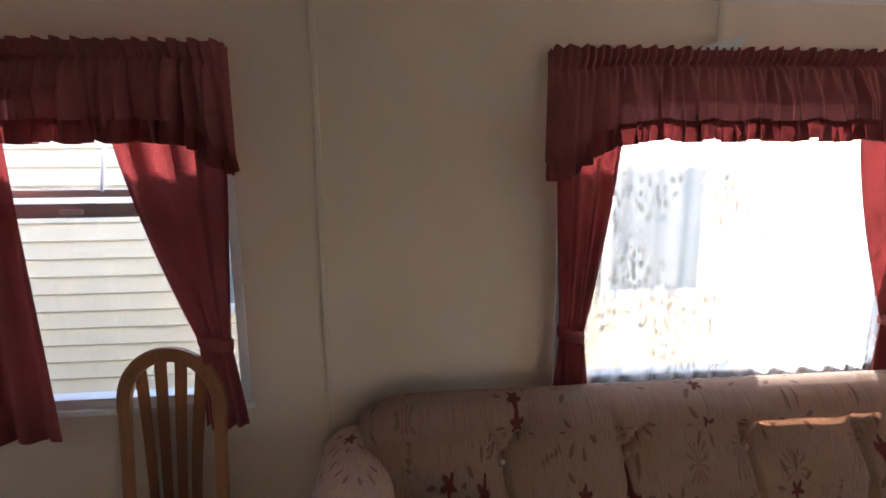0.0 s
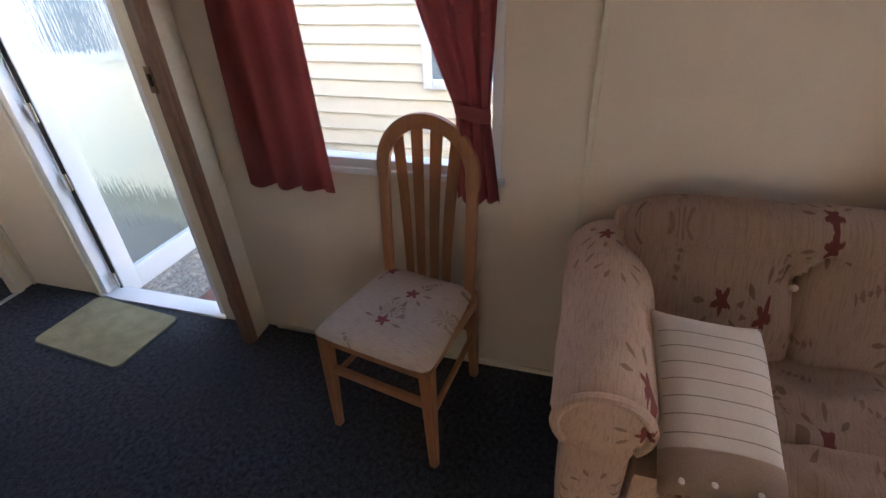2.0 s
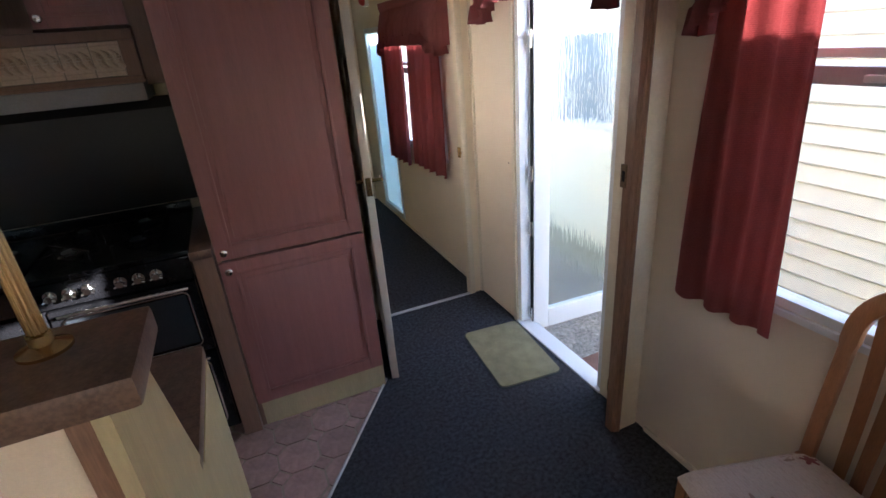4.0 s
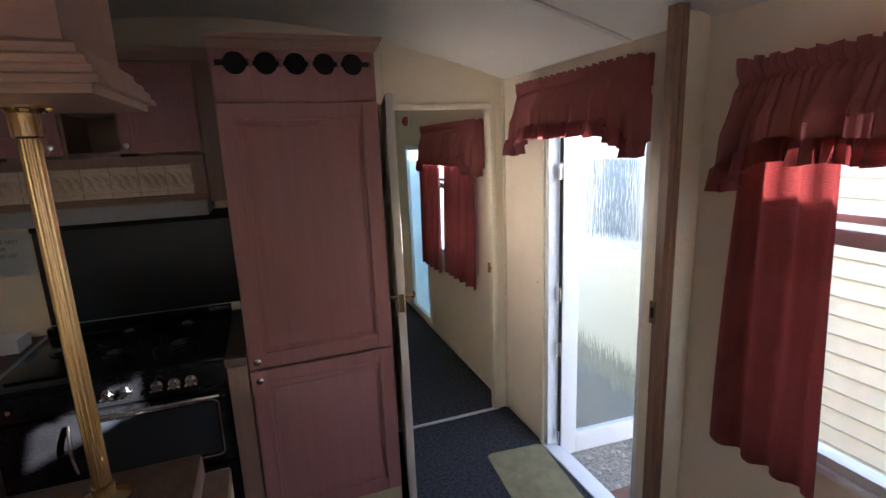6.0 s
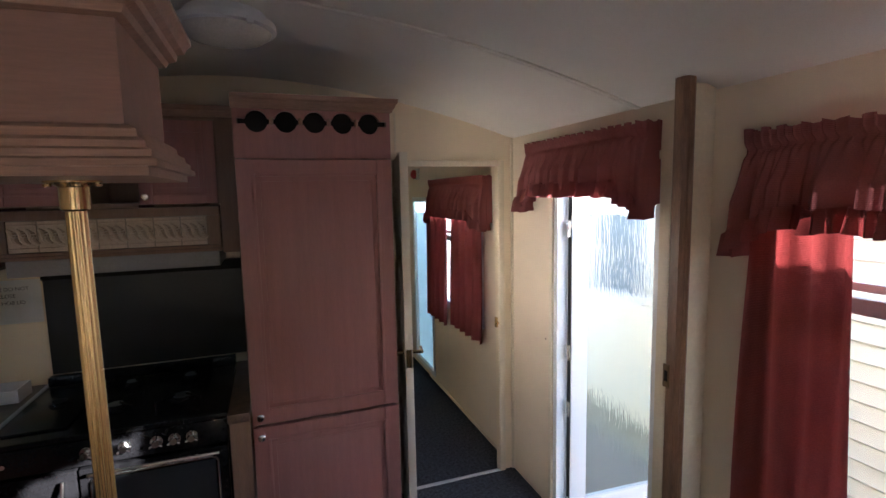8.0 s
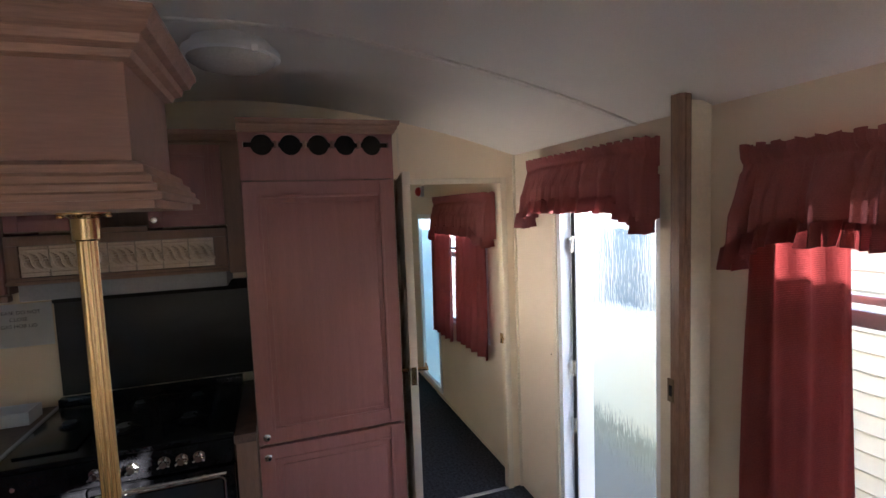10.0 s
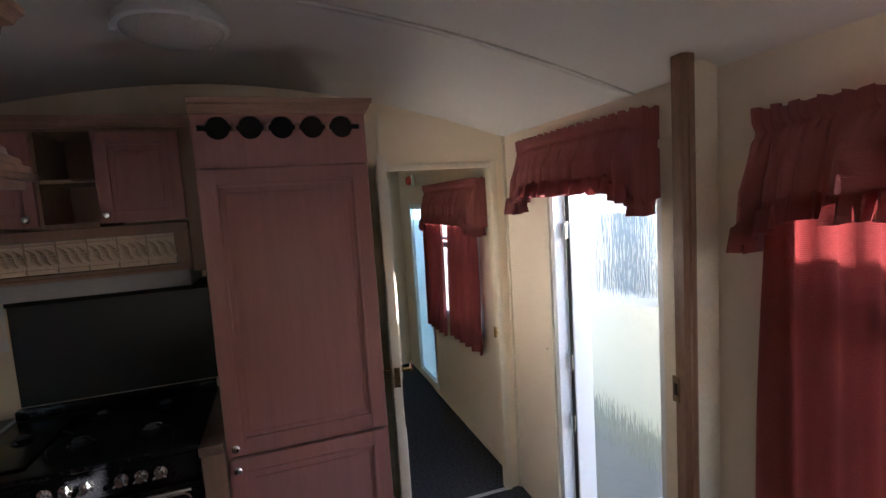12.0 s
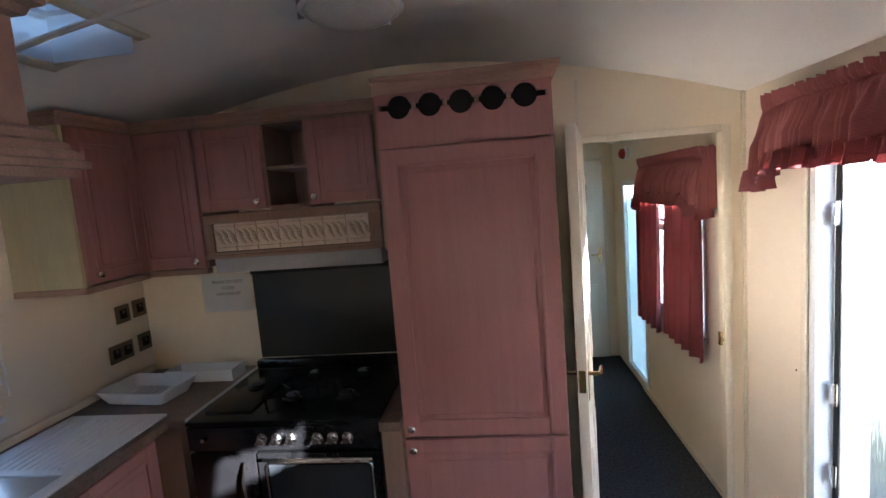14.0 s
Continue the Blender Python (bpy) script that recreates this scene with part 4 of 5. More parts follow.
# ---- kitchen ----
def shaker(parent, name, u0, u1, z0, z1, place, knob=None, t=0.018, w=0.055):
    """A cabinet door with a raised frame and sunken panel. place maps (across, out, up) to the world."""
    def tr(bm):
        for v in bm.verts:
            v.co = place(v.co.x, v.co.y, v.co.z)
        bmesh.ops.recalc_face_normals(bm, faces=bm.faces[:])
        return bm
    bm = B()
    box(bm, u0, u1, 0.0, t * 0.7, z0, z1, 0.003)
    d = part(name, tr(bm), M_PINK, parent)
    bm = B()
    for a, b, c, e in ((u0, u0 + w, z0, z1), (u1 - w, u1, z0, z1), (u0 + w, u1 - w, z0, z0 + w), (u0 + w, u1 - w, z1 - w, z1)):
        box(bm, a + 0.002, b - (0.002 if b == u1 else 0), t * 0.7, t, c + 0.002, e - 0.002, 0.0)
    part("door_rim", tr(bm), M_PINK, d)
    bm = B()
    i = w + 0.004
    for a, b, c, e in ((u0 + i - 0.012, u0 + i, z0 + i - 0.012, z1 - i + 0.012), (u1 - i, u1 - i + 0.012, z0 + i - 0.012, z1 - i + 0.012),
                       (u0 + i, u1 - i, z0 + i - 0.012, z0 + i), (u0 + i, u1 - i, z1 - i, z1 - i + 0.012)):
        box(bm, a, b, t * 0.68, t + 0.004, c, e, 0.002)
    part("door_bead", tr(bm), M_PINK, d)
    bm = B()
    box(bm, u0 + i + 0.018, u1 - i - 0.018, t * 0.69, t * 0.92, z0 + i + 0.018, z1 - i - 0.018, 0.004)
    part("door_panel", tr(bm), M_PINK, d)
    if knob:
        bm = B()
        lathe(bm, [(0.006, 0.0), (0.005, 0.010), (0.013, 0.016), (0.015, 0.022), (0.011, 0.027), (0.002, 0.029)], 14,
              Matrix.Translation((knob[0], t, knob[1])) @ Euler((radians(-90), 0, 0)).to_matrix().to_4x4())
        part("knob", tr(bm), M_CHROME, d)
    return d


def facing_south(y):
    return lambda u, o, z: Vector((u, y - o, z))


def facing_east(x):
    return lambda u, o, z: Vector((x + o, u, z))


def cornice(bm, run, prof):
    """Sweeps a moulding (out, up) along straight runs of (x, y) with outward normals by left turn mitres."""
    rings = []
    n = len(run)
    for i, p in enumerate(run):
        p = Vector(p)
        dirs = []
        if i > 0:
            dirs.append((p - Vector(run[i - 1])).normalized())
        if i < n - 1:
            dirs.append((Vector(run[i + 1]) - p).normalized())
        ns = [Vector((d.y, -d.x)) for d in dirs]
        m = sum(ns, Vector((0, 0)))
        m = m / max(0.3, m.length_squared / len(ns)) * 1.0 if len(ns) == 1 else m / (1 + ns[0].dot(ns[1]))
        rings.append([bm.verts.new((p.x + m.x * o, p.y + m.y * o, z)) for o, z in prof])
    k = len(prof)
    for a, b in zip(rings, rings[1:]):
        for j in range(k):
            bm.faces.new((a[j], a[(j + 1) % k], b[(j + 1) % k], b[j]))
    bm.faces.new(rings[0])
    bm.faces.new(rings[-1])
    bmesh.ops.recalc_face_normals(bm, faces=bm.faces[:])
    return bm


# tall fridge housing
CX0, CX1, CY = -1.462, -0.872, -0.610
tall = thing("tall_cabinet", "tall pink-washed oak fridge cabinet with a pierced vent rail", "cabinet")
bm = B()
box(bm, CX0, CX0 + 0.018, CY, -0.004, 0, 2.06)
box(bm, CX1 - 0.018, CX1, CY, -0.004, 0, 2.06)
box(bm, CX0 + 0.018, CX1 - 0.018, CY + 0.02, -0.004, 2.03, 2.06)
box(bm, CX0 + 0.018, CX1 - 0.018, -0.02, -0.004, 0.02, 2.03)
part("body", bm, M_PINKDARK, tall)
part("plinth", box(B(), CX0 + 0.018, CX1 - 0.004, CY - 0.004, CY + 0.014, 0.0, 0.125), M_CREAMPLY, tall, "cream plinth board")
shaker(tall, "lower_door", CX0 + 0.004, CX1 - 0.004, 0.128, 0.819, facing_south(CY), (CX0 + 0.035, 0.785), w=0.060)
shaker(tall, "upper_door", CX0 + 0.004, CX1 - 0.004, 0.829, 1.852, facing_south(CY), (CX0 + 0.035, 0.866), w=0.060)
# vent rail: five round holes joined by a slot
vx = [CX0 + 0.085 + 0.1045 * i for i in range(5)]
RZ, RR = 1.990, 0.040
bm = B()


def vent_outline(sign):
    pts = [(CX0 + 0.018, RZ + 0.010 * sign)]
    for cx in vx:
        a = math.asin(0.010 / RR)
        for k in range(13):
            t = math.pi - a - (math.pi - 2 * a) * k / 12
            pts.append((cx + RR * math.cos(t), RZ + sign * RR * math.sin(t)))
    pts.append((CX1 - 0.018, RZ + 0.010 * sign))
    return pts


for sign, zz in ((1, 2.036), (-1, 1.856)):
    o = vent_outline(sign)
    for y in (CY - 0.014, CY + 0.004):
        lo = [bm.verts.new((x, y, z)) for x, z in o]
        hi = [bm.verts.new((x, y, zz)) for x, z in o]
        for i in range(len(o) - 1):
            bm.faces.new((lo[i], lo[i + 1], hi[i + 1], hi[i]))
    fr = [bm.verts.new((x, CY - 0.014, z)) for x, z in o]
    bk_ = [bm.verts.new((x, CY + 0.004, z)) for x, z in o]
    for i in range(len(o) - 1):
        bm.faces.new((fr[i], fr[i + 1], bk_[i + 1], bk_[i]))
box(bm, CX0 + 0.004, CX0 + 0.018, CY - 0.014, CY + 0.004, 1.856, 2.036)
box(bm, CX1 - 0.018, CX1 - 0.004, CY - 0.014, CY + 0.004, 1.856, 2.036)
bmesh.ops.recalc_face_normals(bm, faces=bm.faces[:])
rail = part("vent_rail", bm, M_PINK, tall, "rail pierced by five round holes")
# dark sheet standing in for the shade behind the vent holes
part("vent_shade_sheet", box(B(), CX0 + 0.02, CX1 - 0.02, CY + 0.010, CY + 0.020, 1.86, 2.03), M_DARK, tall)
for a, b in zip(vx, vx[1:]):
    bm = B()
    rod(bm, ((a + b) / 2, CY - 0.016, RZ - 0.014), ((a + b) / 2, CY - 0.016, RZ + 0.014), 0.0075, seg=8)
    part("spindle", bm, M_MOULD, rail)
PROF = [(0.0, 2.034), (0.006, 2.038), (0.009, 2.046), (0.016, 2.053), (0.018, 2.064), (0.025, 2.070), (0.027, 2.086), (0.0, 2.086)]
part("cornice", cornice(B(), [(CX0, CY - 0.014), (CX1, CY - 0.014), (CX1, -0.006)], PROF), M_MOULD, tall, "moulded limed cornice")

# translucent cloth that warms the added corridor fill light
M_FILLCLOTH = mat("warm_fill_cloth", (0.85, 0.68, 0.45), 0.8, vary=0.04, trans=0.7)
M_GREYBAND = mat("grey_painted_metal", (0.33, 0.32, 0.31), 0.6, vary=0.08, bump=0.03)
# wall cupboards over the cooker
UY = -0.300
uc = thing("wall_cupboard", "pink-washed oak wall cupboards with an open shelf niche", "cupboard")
for nm, d in (("top", (-2.325, -1.485, UY, -0.004, 2.036, 2.055)), ("body", (-2.325, -2.020, UY + 0.001, -0.004, 1.690, 2.035)),
              ("body", (-1.845, -1.485, UY + 0.001, -0.004, 1.690, 2.035)), ("back_panel", (-2.019, -1.846, -0.02, -0.004, 1.700, 2.035)),
              ("niche_base", (-2.019, -1.846, UY, -0.004, 1.680, 1.699)), ("shelf", (-2.019, -1.846, UY + 0.006, -0.021, 1.848, 1.862))):
    part(nm, box(B(), *d), M_PINKDARK, uc)
shaker(uc, "door", -2.322, -2.030, 1.695, 2.030, facing_south(UY), (-2.060, 1.722), w=0.045)
shaker(uc, "door", -1.838, -1.550, 1.690, 2.030, facing_south(UY), (-1.812, 1.722), w=0.045)
part("filler", box(B(), -1.545, -1.466, UY - 0.004, -0.004, 1.480, 2.055), M_PINKDARK, uc)
PROF2 = [(0.0, 2.045), (0.014, 2.048), (0.020, 2.062), (0.032, 2.070), (0.036, 2.090), (0.0, 2.090)]
hood = thing("cooker_hood", "oak cooker hood front set with cream rope-relief tiles", "cooker hood")
for nm, d, bv in (("top_rail", (-2.325, -1.550, UY - 0.014, -0.004, 1.641, 1.679), 0.004), ("bottom_rail", (-2.325, -1.550, UY - 0.014, -0.004, 1.495, 1.517), 0.004),
                  ("stile", (-2.325, -2.286, UY - 0.013, -0.004, 1.518, 1.640), 0.0), ("stile", (-1.601, -1.550, UY - 0.013, -0.004, 1.518, 1.640), 0.0),
                  ("lip_moulding", (-2.330, -1.545, UY - 0.026, UY - 0.0145, 1.490, 1.505), 0.004)):
    part(nm, box(B(), *d, bv), M_PINKDARK, hood)
part("liner", box(B(), -2.285, -1.602, UY + 0.002, -0.01, 1.518, 1.640), M_GROUT, hood)
part("metal_band", box(B(), -2.30, -1.560, UY - 0.004, -0.01, 1.425, 1.488, 0.003), M_GREYBAND, hood, "pale grey metal hood band")
tw = 0.683 / 7


def relief_tile():
    """A cream tile with a twisted rope in relief."""
    bm = B()
    box(bm, 0.002, tw - 0.002, -0.006, 0.0, 0.002, 0.120, 0.002)
    for i in range(3):
        x = 0.008 + (tw - 0.012) / 3 * i
        pts = [Vector((x + 0.040 * t - 0.004 + 0.006 * math.sin(2 * math.pi * t), -0.005 - 0.006 * math.sin(math.pi * t), 0.090 - 0.058 * t)) for t in [j / 8 for j in range(9)]]
        for j, (a, b) in enumerate(zip(pts, pts[1:])):
            rod(bm, a, b, 0.006 + 0.008 * math.sin(math.pi * j / 8), 0.006 + 0.008 * math.sin(math.pi * (j + 1) / 8), seg=8)
    for s in (0.016, 0.106):
        rod(bm, (0.004, -0.007, s), (tw - 0.004, -0.007, s), 0.004, seg=6)
    return bm


t0 = part("tile", relief_tile(), M_RELIEF, hood)
t0.location = (-2.285, UY - 0.003, 1.518)
for i in range(1, 7):
    o = new("tile", t0.data)
    o.parent = hood
    o.location = (-2.285 + tw * i, UY - 0.003, 1.518)

corner = thing("wall_cupboard", "tall pink-washed oak corner wall cupboard", "cupboard")
part("body", box(B(), -2.655, -2.330, UY + 0.001, -0.004, 1.455, 2.055), M_PINKDARK, corner)
shaker(corner, "door", -2.640, -2.334, 1.458, 2.040, facing_south(UY), (-2.365, 1.487), w=0.050)
part("light_rail", box(B(), -2.660, -2.328, UY - 0.020, UY + 0.02, 1.428, 1.454, 0.005), M_MOULD, corner)
LXF = XL + 0.29
lc = thing("wall_cupboard", "pink-washed oak side wall cupboard with a cream end panel", "cupboard")
part("body", box(B(), XL + 0.002, LXF, -0.642, -0.305, 1.455, 2.055), M_PINKDARK, lc)
part("end_panel", box(B(), XL + 0.002, LXF + 0.004, -0.658, -0.643, 1.450, 2.05), M_CREAMPLY, lc, "cream laminate end panel")
shaker(lc, "door", -0.640, -0.325, 1.458, 2.040, facing_east(LXF), (-0.606, 1.490), w=0.050)
part("light_rail", box(B(), XL + 0.002, LXF + 0.020, -0.664, -0.330, 1.425, 1.450, 0.005), M_MOULD, lc)
bm = B()
cornice(bm, [(XL + 0.004, -0.660), (LXF, -0.660), (LXF, UY), (-1.470, UY)], PROF2)
tagged(part("cornice", bm, M_MOULD), "limed oak cornice along the wall cupboards", "cornice")

# worktops and base units
wt = tagged(part("worktop", prism(B(), [(XL + 0.003, -0.004), (-2.312, -0.004), (-2.312, -0.600), (-2.400, -0.600), (-2.400, -1.44), (-2.30, -1.79), (XL + 0.003, -1.79)], 0.868, 0.902), M_WORKTOP), "mottled brown laminate worktop with a rolled edge", "worktop")
slab("worktop_trim", (-2.322, -2.306, -0.606, -0.006, 0.874, 0.908), M_ALU, "aluminium worktop end strip beside the cooker", "trim", kind="", bevel=0.003)
slab("upstand", (XL + 0.001, XL + 0.012, -1.79, -0.004, 0.902, 0.935), M_TRIM, "cream worktop upstand strip", "trim", kind="", bevel=0.003)
ul = thing("base_cabinet", "pink-washed oak base cabinet under the sink", "cabinet")
part("body", box(B(), XL + 0.004, -2.435, -1.42, -0.004, 0.10, 0.866), M_PINKDARK, ul)
part("plinth", box(B(), -2.50, -2.48, -1.42, -0.60, 0, 0.10), M_CREAMPLY, ul)
part("corner_post", box(B(), -2.434, -2.322, -0.640, -0.590, 0.0, 0.866), M_PINKDARK, ul)
shaker(ul, "door", -1.02, -0.655, 0.13, 0.85, facing_east(-2.435), (-0.985, 0.80), w=0.055)
shaker(ul, "door", -1.40, -1.03, 0.13, 0.85, facing_east(-2.435), (-1.07, 0.80), w=0.055)
fl = thing("filler_unit", "narrow oak filler unit with a brown worktop end", "cabinet")
part("body", box(B(), -1.540, -1.466, -0.640, -0.004, 0.0, 0.862), M_PINKDARK, fl)
part("top", box(B(), -1.545, -1.464, -0.655, -0.004, 0.863, 0.900, 0.006), M_WORKTOP, fl)

# sink with drainer
sk = thing("sink", "white enamelled sink with a ribbed drainer", "sink", at=(0, 0, 0.902))
bm = B()
box(bm, -2.850, -2.430, -0.98, -0.555, 0.0, 0.010, 0.005)
box(bm, -2.850, -2.430, -1.45, -1.40, 0.0, 0.010, 0.004)
box(bm, -2.850, -2.800, -1.40, -0.98, 0.0, 0.010, 0.004)
box(bm, -2.480, -2.430, -1.40, -0.98, 0.0, 0.010, 0.004)
part("rim", bm, M_PLASTIC, sk)
for i in range(9):
    part("rib", rod(B(), (-2.80 + 0.038 * i, -0.60, 0.010), (-2.76 + 0.03 * i, -0.95, 0.010), 0.004, seg=8), M_PLASTIC, sk)
part("bowl", box(B(), -2.80, -2.48, -1.40, -0.98, 0.0005, 0.003), M_STEEL, sk)

# dish rack and tray by the wall
dr = thing("dish_tray", "white plastic washing-up tray on the worktop", "tray", at=(-2.66, -0.36, 0.903), rz=-6)
bm = B()
o_, i_ = rrect(0.170, 0.115, 0.03), rrect(0.140, 0.085, 0.02)
for (p, z), (q, z2) in (((o_, 0.062), (i_, 0.012)), ((i_, 0.012), (i_, 0.008)), ((o_, 0.062), (o_, 0.056)), ((i_, 0.0), (o_, 0.054))):
    a = [bm.verts.new((x, y, z)) for x, y in p]
    b = [bm.verts.new((x, y, z2)) for x, y in q]
    for k in range(len(p)):
        bm.faces.new((a[k], a[(k + 1) % len(p)], b[(k + 1) % len(p)], b[k]))
bm.faces.new([bm.verts.new((x, y, 0.012)) for x, y in i_])
bmesh.ops.recalc_face_normals(bm, faces=bm.faces[:])
part("basin", bm, M_PLASTIC, dr)
for k in range(9):
    part("rib", rod(B(), (-0.12 + 0.03 * k, -0.08, 0.016), (-0.12 + 0.03 * k, 0.08, 0.016), 0.004, seg=6), M_PLASTIC, dr)
dr2 = thing("drawer_organiser", "translucent white plastic organiser behind the tray", "tray", at=(-2.52, -0.15, 0.903))
bm = B()
box(bm, -0.17, 0.17, -0.06, 0.06, 0.0, 0.008, 0.002)
box(bm, -0.17, 0.17, -0.06, -0.055, 0.008, 0.055)
box(bm, -0.17, 0.17, 0.055, 0.06, 0.008, 0.055)
box(bm, -0.17, -0.165, -0.055, 0.055, 0.008, 0.055)
box(bm, 0.165, 0.17, -0.055, 0.055, 0.008, 0.055)
part("shell", bm, M_PLASTIC, dr2)

M_BURNER = mat("burner_cap_enamel", (0.05, 0.05, 0.05), 0.4, 0.3, vary=0.2)
# cooker
ck = thing("cooker", "black enamelled gas range cooker with chrome knobs", "cooker", at=(-1.924, -0.02, 0))
KX, KY = 0.378, -0.600
part("body", box(B(), -KX, KX, KY + 0.02, 0.0, 0.04, 0.885, 0.004), M_BLACK, ck)
hob = part("hob", box(B(), -KX - 0.004, KX + 0.004, KY - 0.012, 0.0, 0.886, 0.905, 0.006), M_BLACK, ck)
part("rear_ledge", box(B(), -KX, KX, -0.045, 0.0, 0.906, 0.945, 0.004), M_BLACK, ck)
part("griddle", box(B(), -0.345, -0.150, -0.54, -0.10, 0.906, 0.914, 0.004), M_BLACK, hob)
for bx, by, br in ((-0.03, -0.17, 0.035), (0.20, -0.17, 0.042), (-0.03, -0.42, 0.042), (0.20, -0.42, 0.050), (-0.25, -0.30, 0.04)):
    bm = B()
    lathe(bm, [(br, 0.0), (br, 0.008), (br * 0.85, 0.012), (br * 0.8, 0.018), (0.004, 0.020)], 20, Matrix.Translation((bx, by, 0.906)))
    bn = part("burner", bm, M_BLACK, hob)
    bm = B()
    lathe(bm, [(br * 0.62, 0.0), (br * 0.62, 0.004), (0.004, 0.005)], 16, Matrix.Translation((bx, by, 0.926)))
    part("burner_cap", bm, M_BURNER, bn)
    if bx > -0.1:
        for k in range(4):
            a = math.pi / 4 + k * math.pi / 2
            bm = B()
            rod(bm, (bx + 0.03 * math.cos(a), by + 0.03 * math.sin(a), 0.940), (bx + 0.11 * math.cos(a), by + 0.11 * math.sin(a), 0.940), 0.005, seg=6)
            rod(bm, (bx + 0.11 * math.cos(a), by + 0.11 * math.sin(a), 0.940), (bx + 0.11 * math.cos(a), by + 0.11 * math.sin(a), 0.906), 0.005, seg=6)
            part("pan_support", bm, M_BLACK, hob)
part("control_panel", box(B(), -KX, KX, KY - 0.014, KY + 0.02, 0.790, 0.884, 0.006), M_BLACK, ck)
for kx in (-0.075, -0.018, 0.040, 0.140, 0.198, 0.256):
    m_ = Matrix.Translation((kx, KY - 0.014, 0.838)) @ Euler((radians(90), 0, 0)).to_matrix().to_4x4()
    bm = B()
    lathe(bm, [(0.021, 0.0), (0.021, 0.004), (0.012, 0.006), (0.011, 0.020), (0.014, 0.024), (0.012, 0.030), (0.002, 0.031)], 16, m_)
    for k in range(3):
        a = radians(90 + 120 * k)
        rod(bm, m_ @ Vector((0, 0, 0.022)), m_ @ Vector((0.023 * math.cos(a), 0.023 * math.sin(a), 0.022)), 0.005, 0.004, seg=8)
    part("knob", bm, M_CHROME, ck)
bm = B()
rod(bm, (-0.31, KY - 0.014, 0.838), (-0.31, KY - 0.026, 0.838), 0.008, seg=10)
part("ignition_button", bm, M_CHROME, ck)


def oven_door(x0, x1, z0, z1, window):
    d = part("oven_door", box(B(), x0, x1, KY - 0.016, KY + 0.02, z0, z1, 0.006), M_BLACK, ck)
    if window:
        part("oven_glass", box(B(), x0 + 0.045, x1 - 0.045, KY - 0.020, KY - 0.0165, z0 + 0.05, z1 - 0.045, 0.0), M_GLASSBLACK, d)
        bm = B()
        pts = [((x0 + x1) / 2 + x, (z0 + z1) / 2 + z) for x, z in rrect((x1 - x0) / 2 - 0.035, (z1 - z0) / 2 - 0.035, 0.025)]
        for (a, b), (c, e) in zip(pts, pts[1:] + pts[:1]):
            rod(bm, (a, KY - 0.020, b), (c, KY - 0.020, e), 0.004, seg=6)
        part("trim_ring", bm, M_CHROME, d)
        bm = B()
        xa, xb, zz = x0 + 0.03, x1 - 0.03, z1 - 0.018
        pts = [(xa + (xb - xa) * i / 12, KY - 0.030 - 0.020 * math.sin(math.pi * i / 12), zz + 0.010 * math.sin(math.pi * i / 12)) for i in range(13)]
        for a, b in zip(pts, pts[1:]):
            rod(bm, a, b, 0.007, seg=8)
        part("handle", bm, M_CHROME, d)
    return d


M_GLASSBLACK = mat("oven_glass", (0.03, 0.035, 0.04), 0.04, vary=0.05, bump=0.0)
oven_door(-0.105, KX - 0.004, 0.470, 0.780, True)
oven_door(-0.105, KX - 0.004, 0.075, 0.460, True)
sd = oven_door(-KX + 0.004, -0.113, 0.075, 0.780, False)
bm = B()
pts = [(-0.150, KY - 0.024 - 0.022 * math.sin(math.pi * i / 10), 0.56 + 0.19 * i / 10) for i in range(11)]
for a, b in zip(pts, pts[1:]):
    rod(bm, a, b, 0.007, seg=8)
part("handle", bm, M_CHROME, sd)
slab("splashback", (-2.300, -1.470, -0.012, -0.002, 0.945, 1.420), M_SPLASH, "dark grey glossy splashback behind the cooker", "splashback", kind="structure", bevel=0.002)
slab("splashback_strip", (-2.300, -1.470, -0.030, -0.014, 1.372, 1.418), M_DARK, "black strip along the top of the splashback", "trim", kind="structure", bevel=0.002)

# notice
pn = thing("notice", "creased white paper notice taped beside the cooker", "notice", at=(-2.440, -0.006, 1.285))
part("sheet", sheet(B(), 16, 14, lambda u, w: Vector(((u - 0.5) * 0.265, -0.004 - 0.006 * abs(noise.noise(Vector((u * 4, w * 3, 5)))) - 0.02 * max(0, w - 0.8) * (u - 0.2), (0.5 - w) * 0.190)), 0.0008), M_PAPER, pn)
for i, (line, sz) in enumerate((("PLEASE DO NOT", 0.022), ("CLOSE", 0.022), ("GAS HOB LID", 0.022))):
    cv = bpy.data.curves.new("lettering", 'FONT')
    cv.body, cv.size, cv.align_x = line, sz, 'CENTER'
    o = new("lettering", cv)
    dg = bpy.context.evaluated_depsgraph_get()
    me = bpy.data.meshes.new_from_object(o.evaluated_get(dg))
    bpy.data.objects.remove(o)
    me.materials.clear()
    me.materials.append(M_INK)
    t = new("lettering", me)
    t.parent = pn
    t.matrix_local = pose(0.01, -0.0115, 0.050 - 0.030 * i, 90, 0, 0)


# sockets
def socket(y, z, double=False):
    s = thing("wall_socket", "bronze double power socket" if double else "bronze square socket plate", "socket", group="kitchen sockets", at=(XL, y, z))
    w = 0.072 if double else 0.043
    part("plate", box(B(), 0.0, 0.008, -w, w, -0.043, 0.043, 0.003), M_BRONZE, s)
    for c in ((-0.034, 0.034) if double else (0.0,)):
        part("insert", box(B(), 0.008, 0.011, c - 0.022, c + 0.022, -0.022, 0.022, 0.002), M_DARK, s)
        part("rocker", box(B(), 0.011, 0.014, c - 0.007, c + 0.007, 0.004, 0.018, 0.001), M_BRONZE, s)


socket(-0.165, 1.24)
socket(-0.055, 1.245)
socket(-0.205, 1.065, True)
socket(-0.050, 1.07)

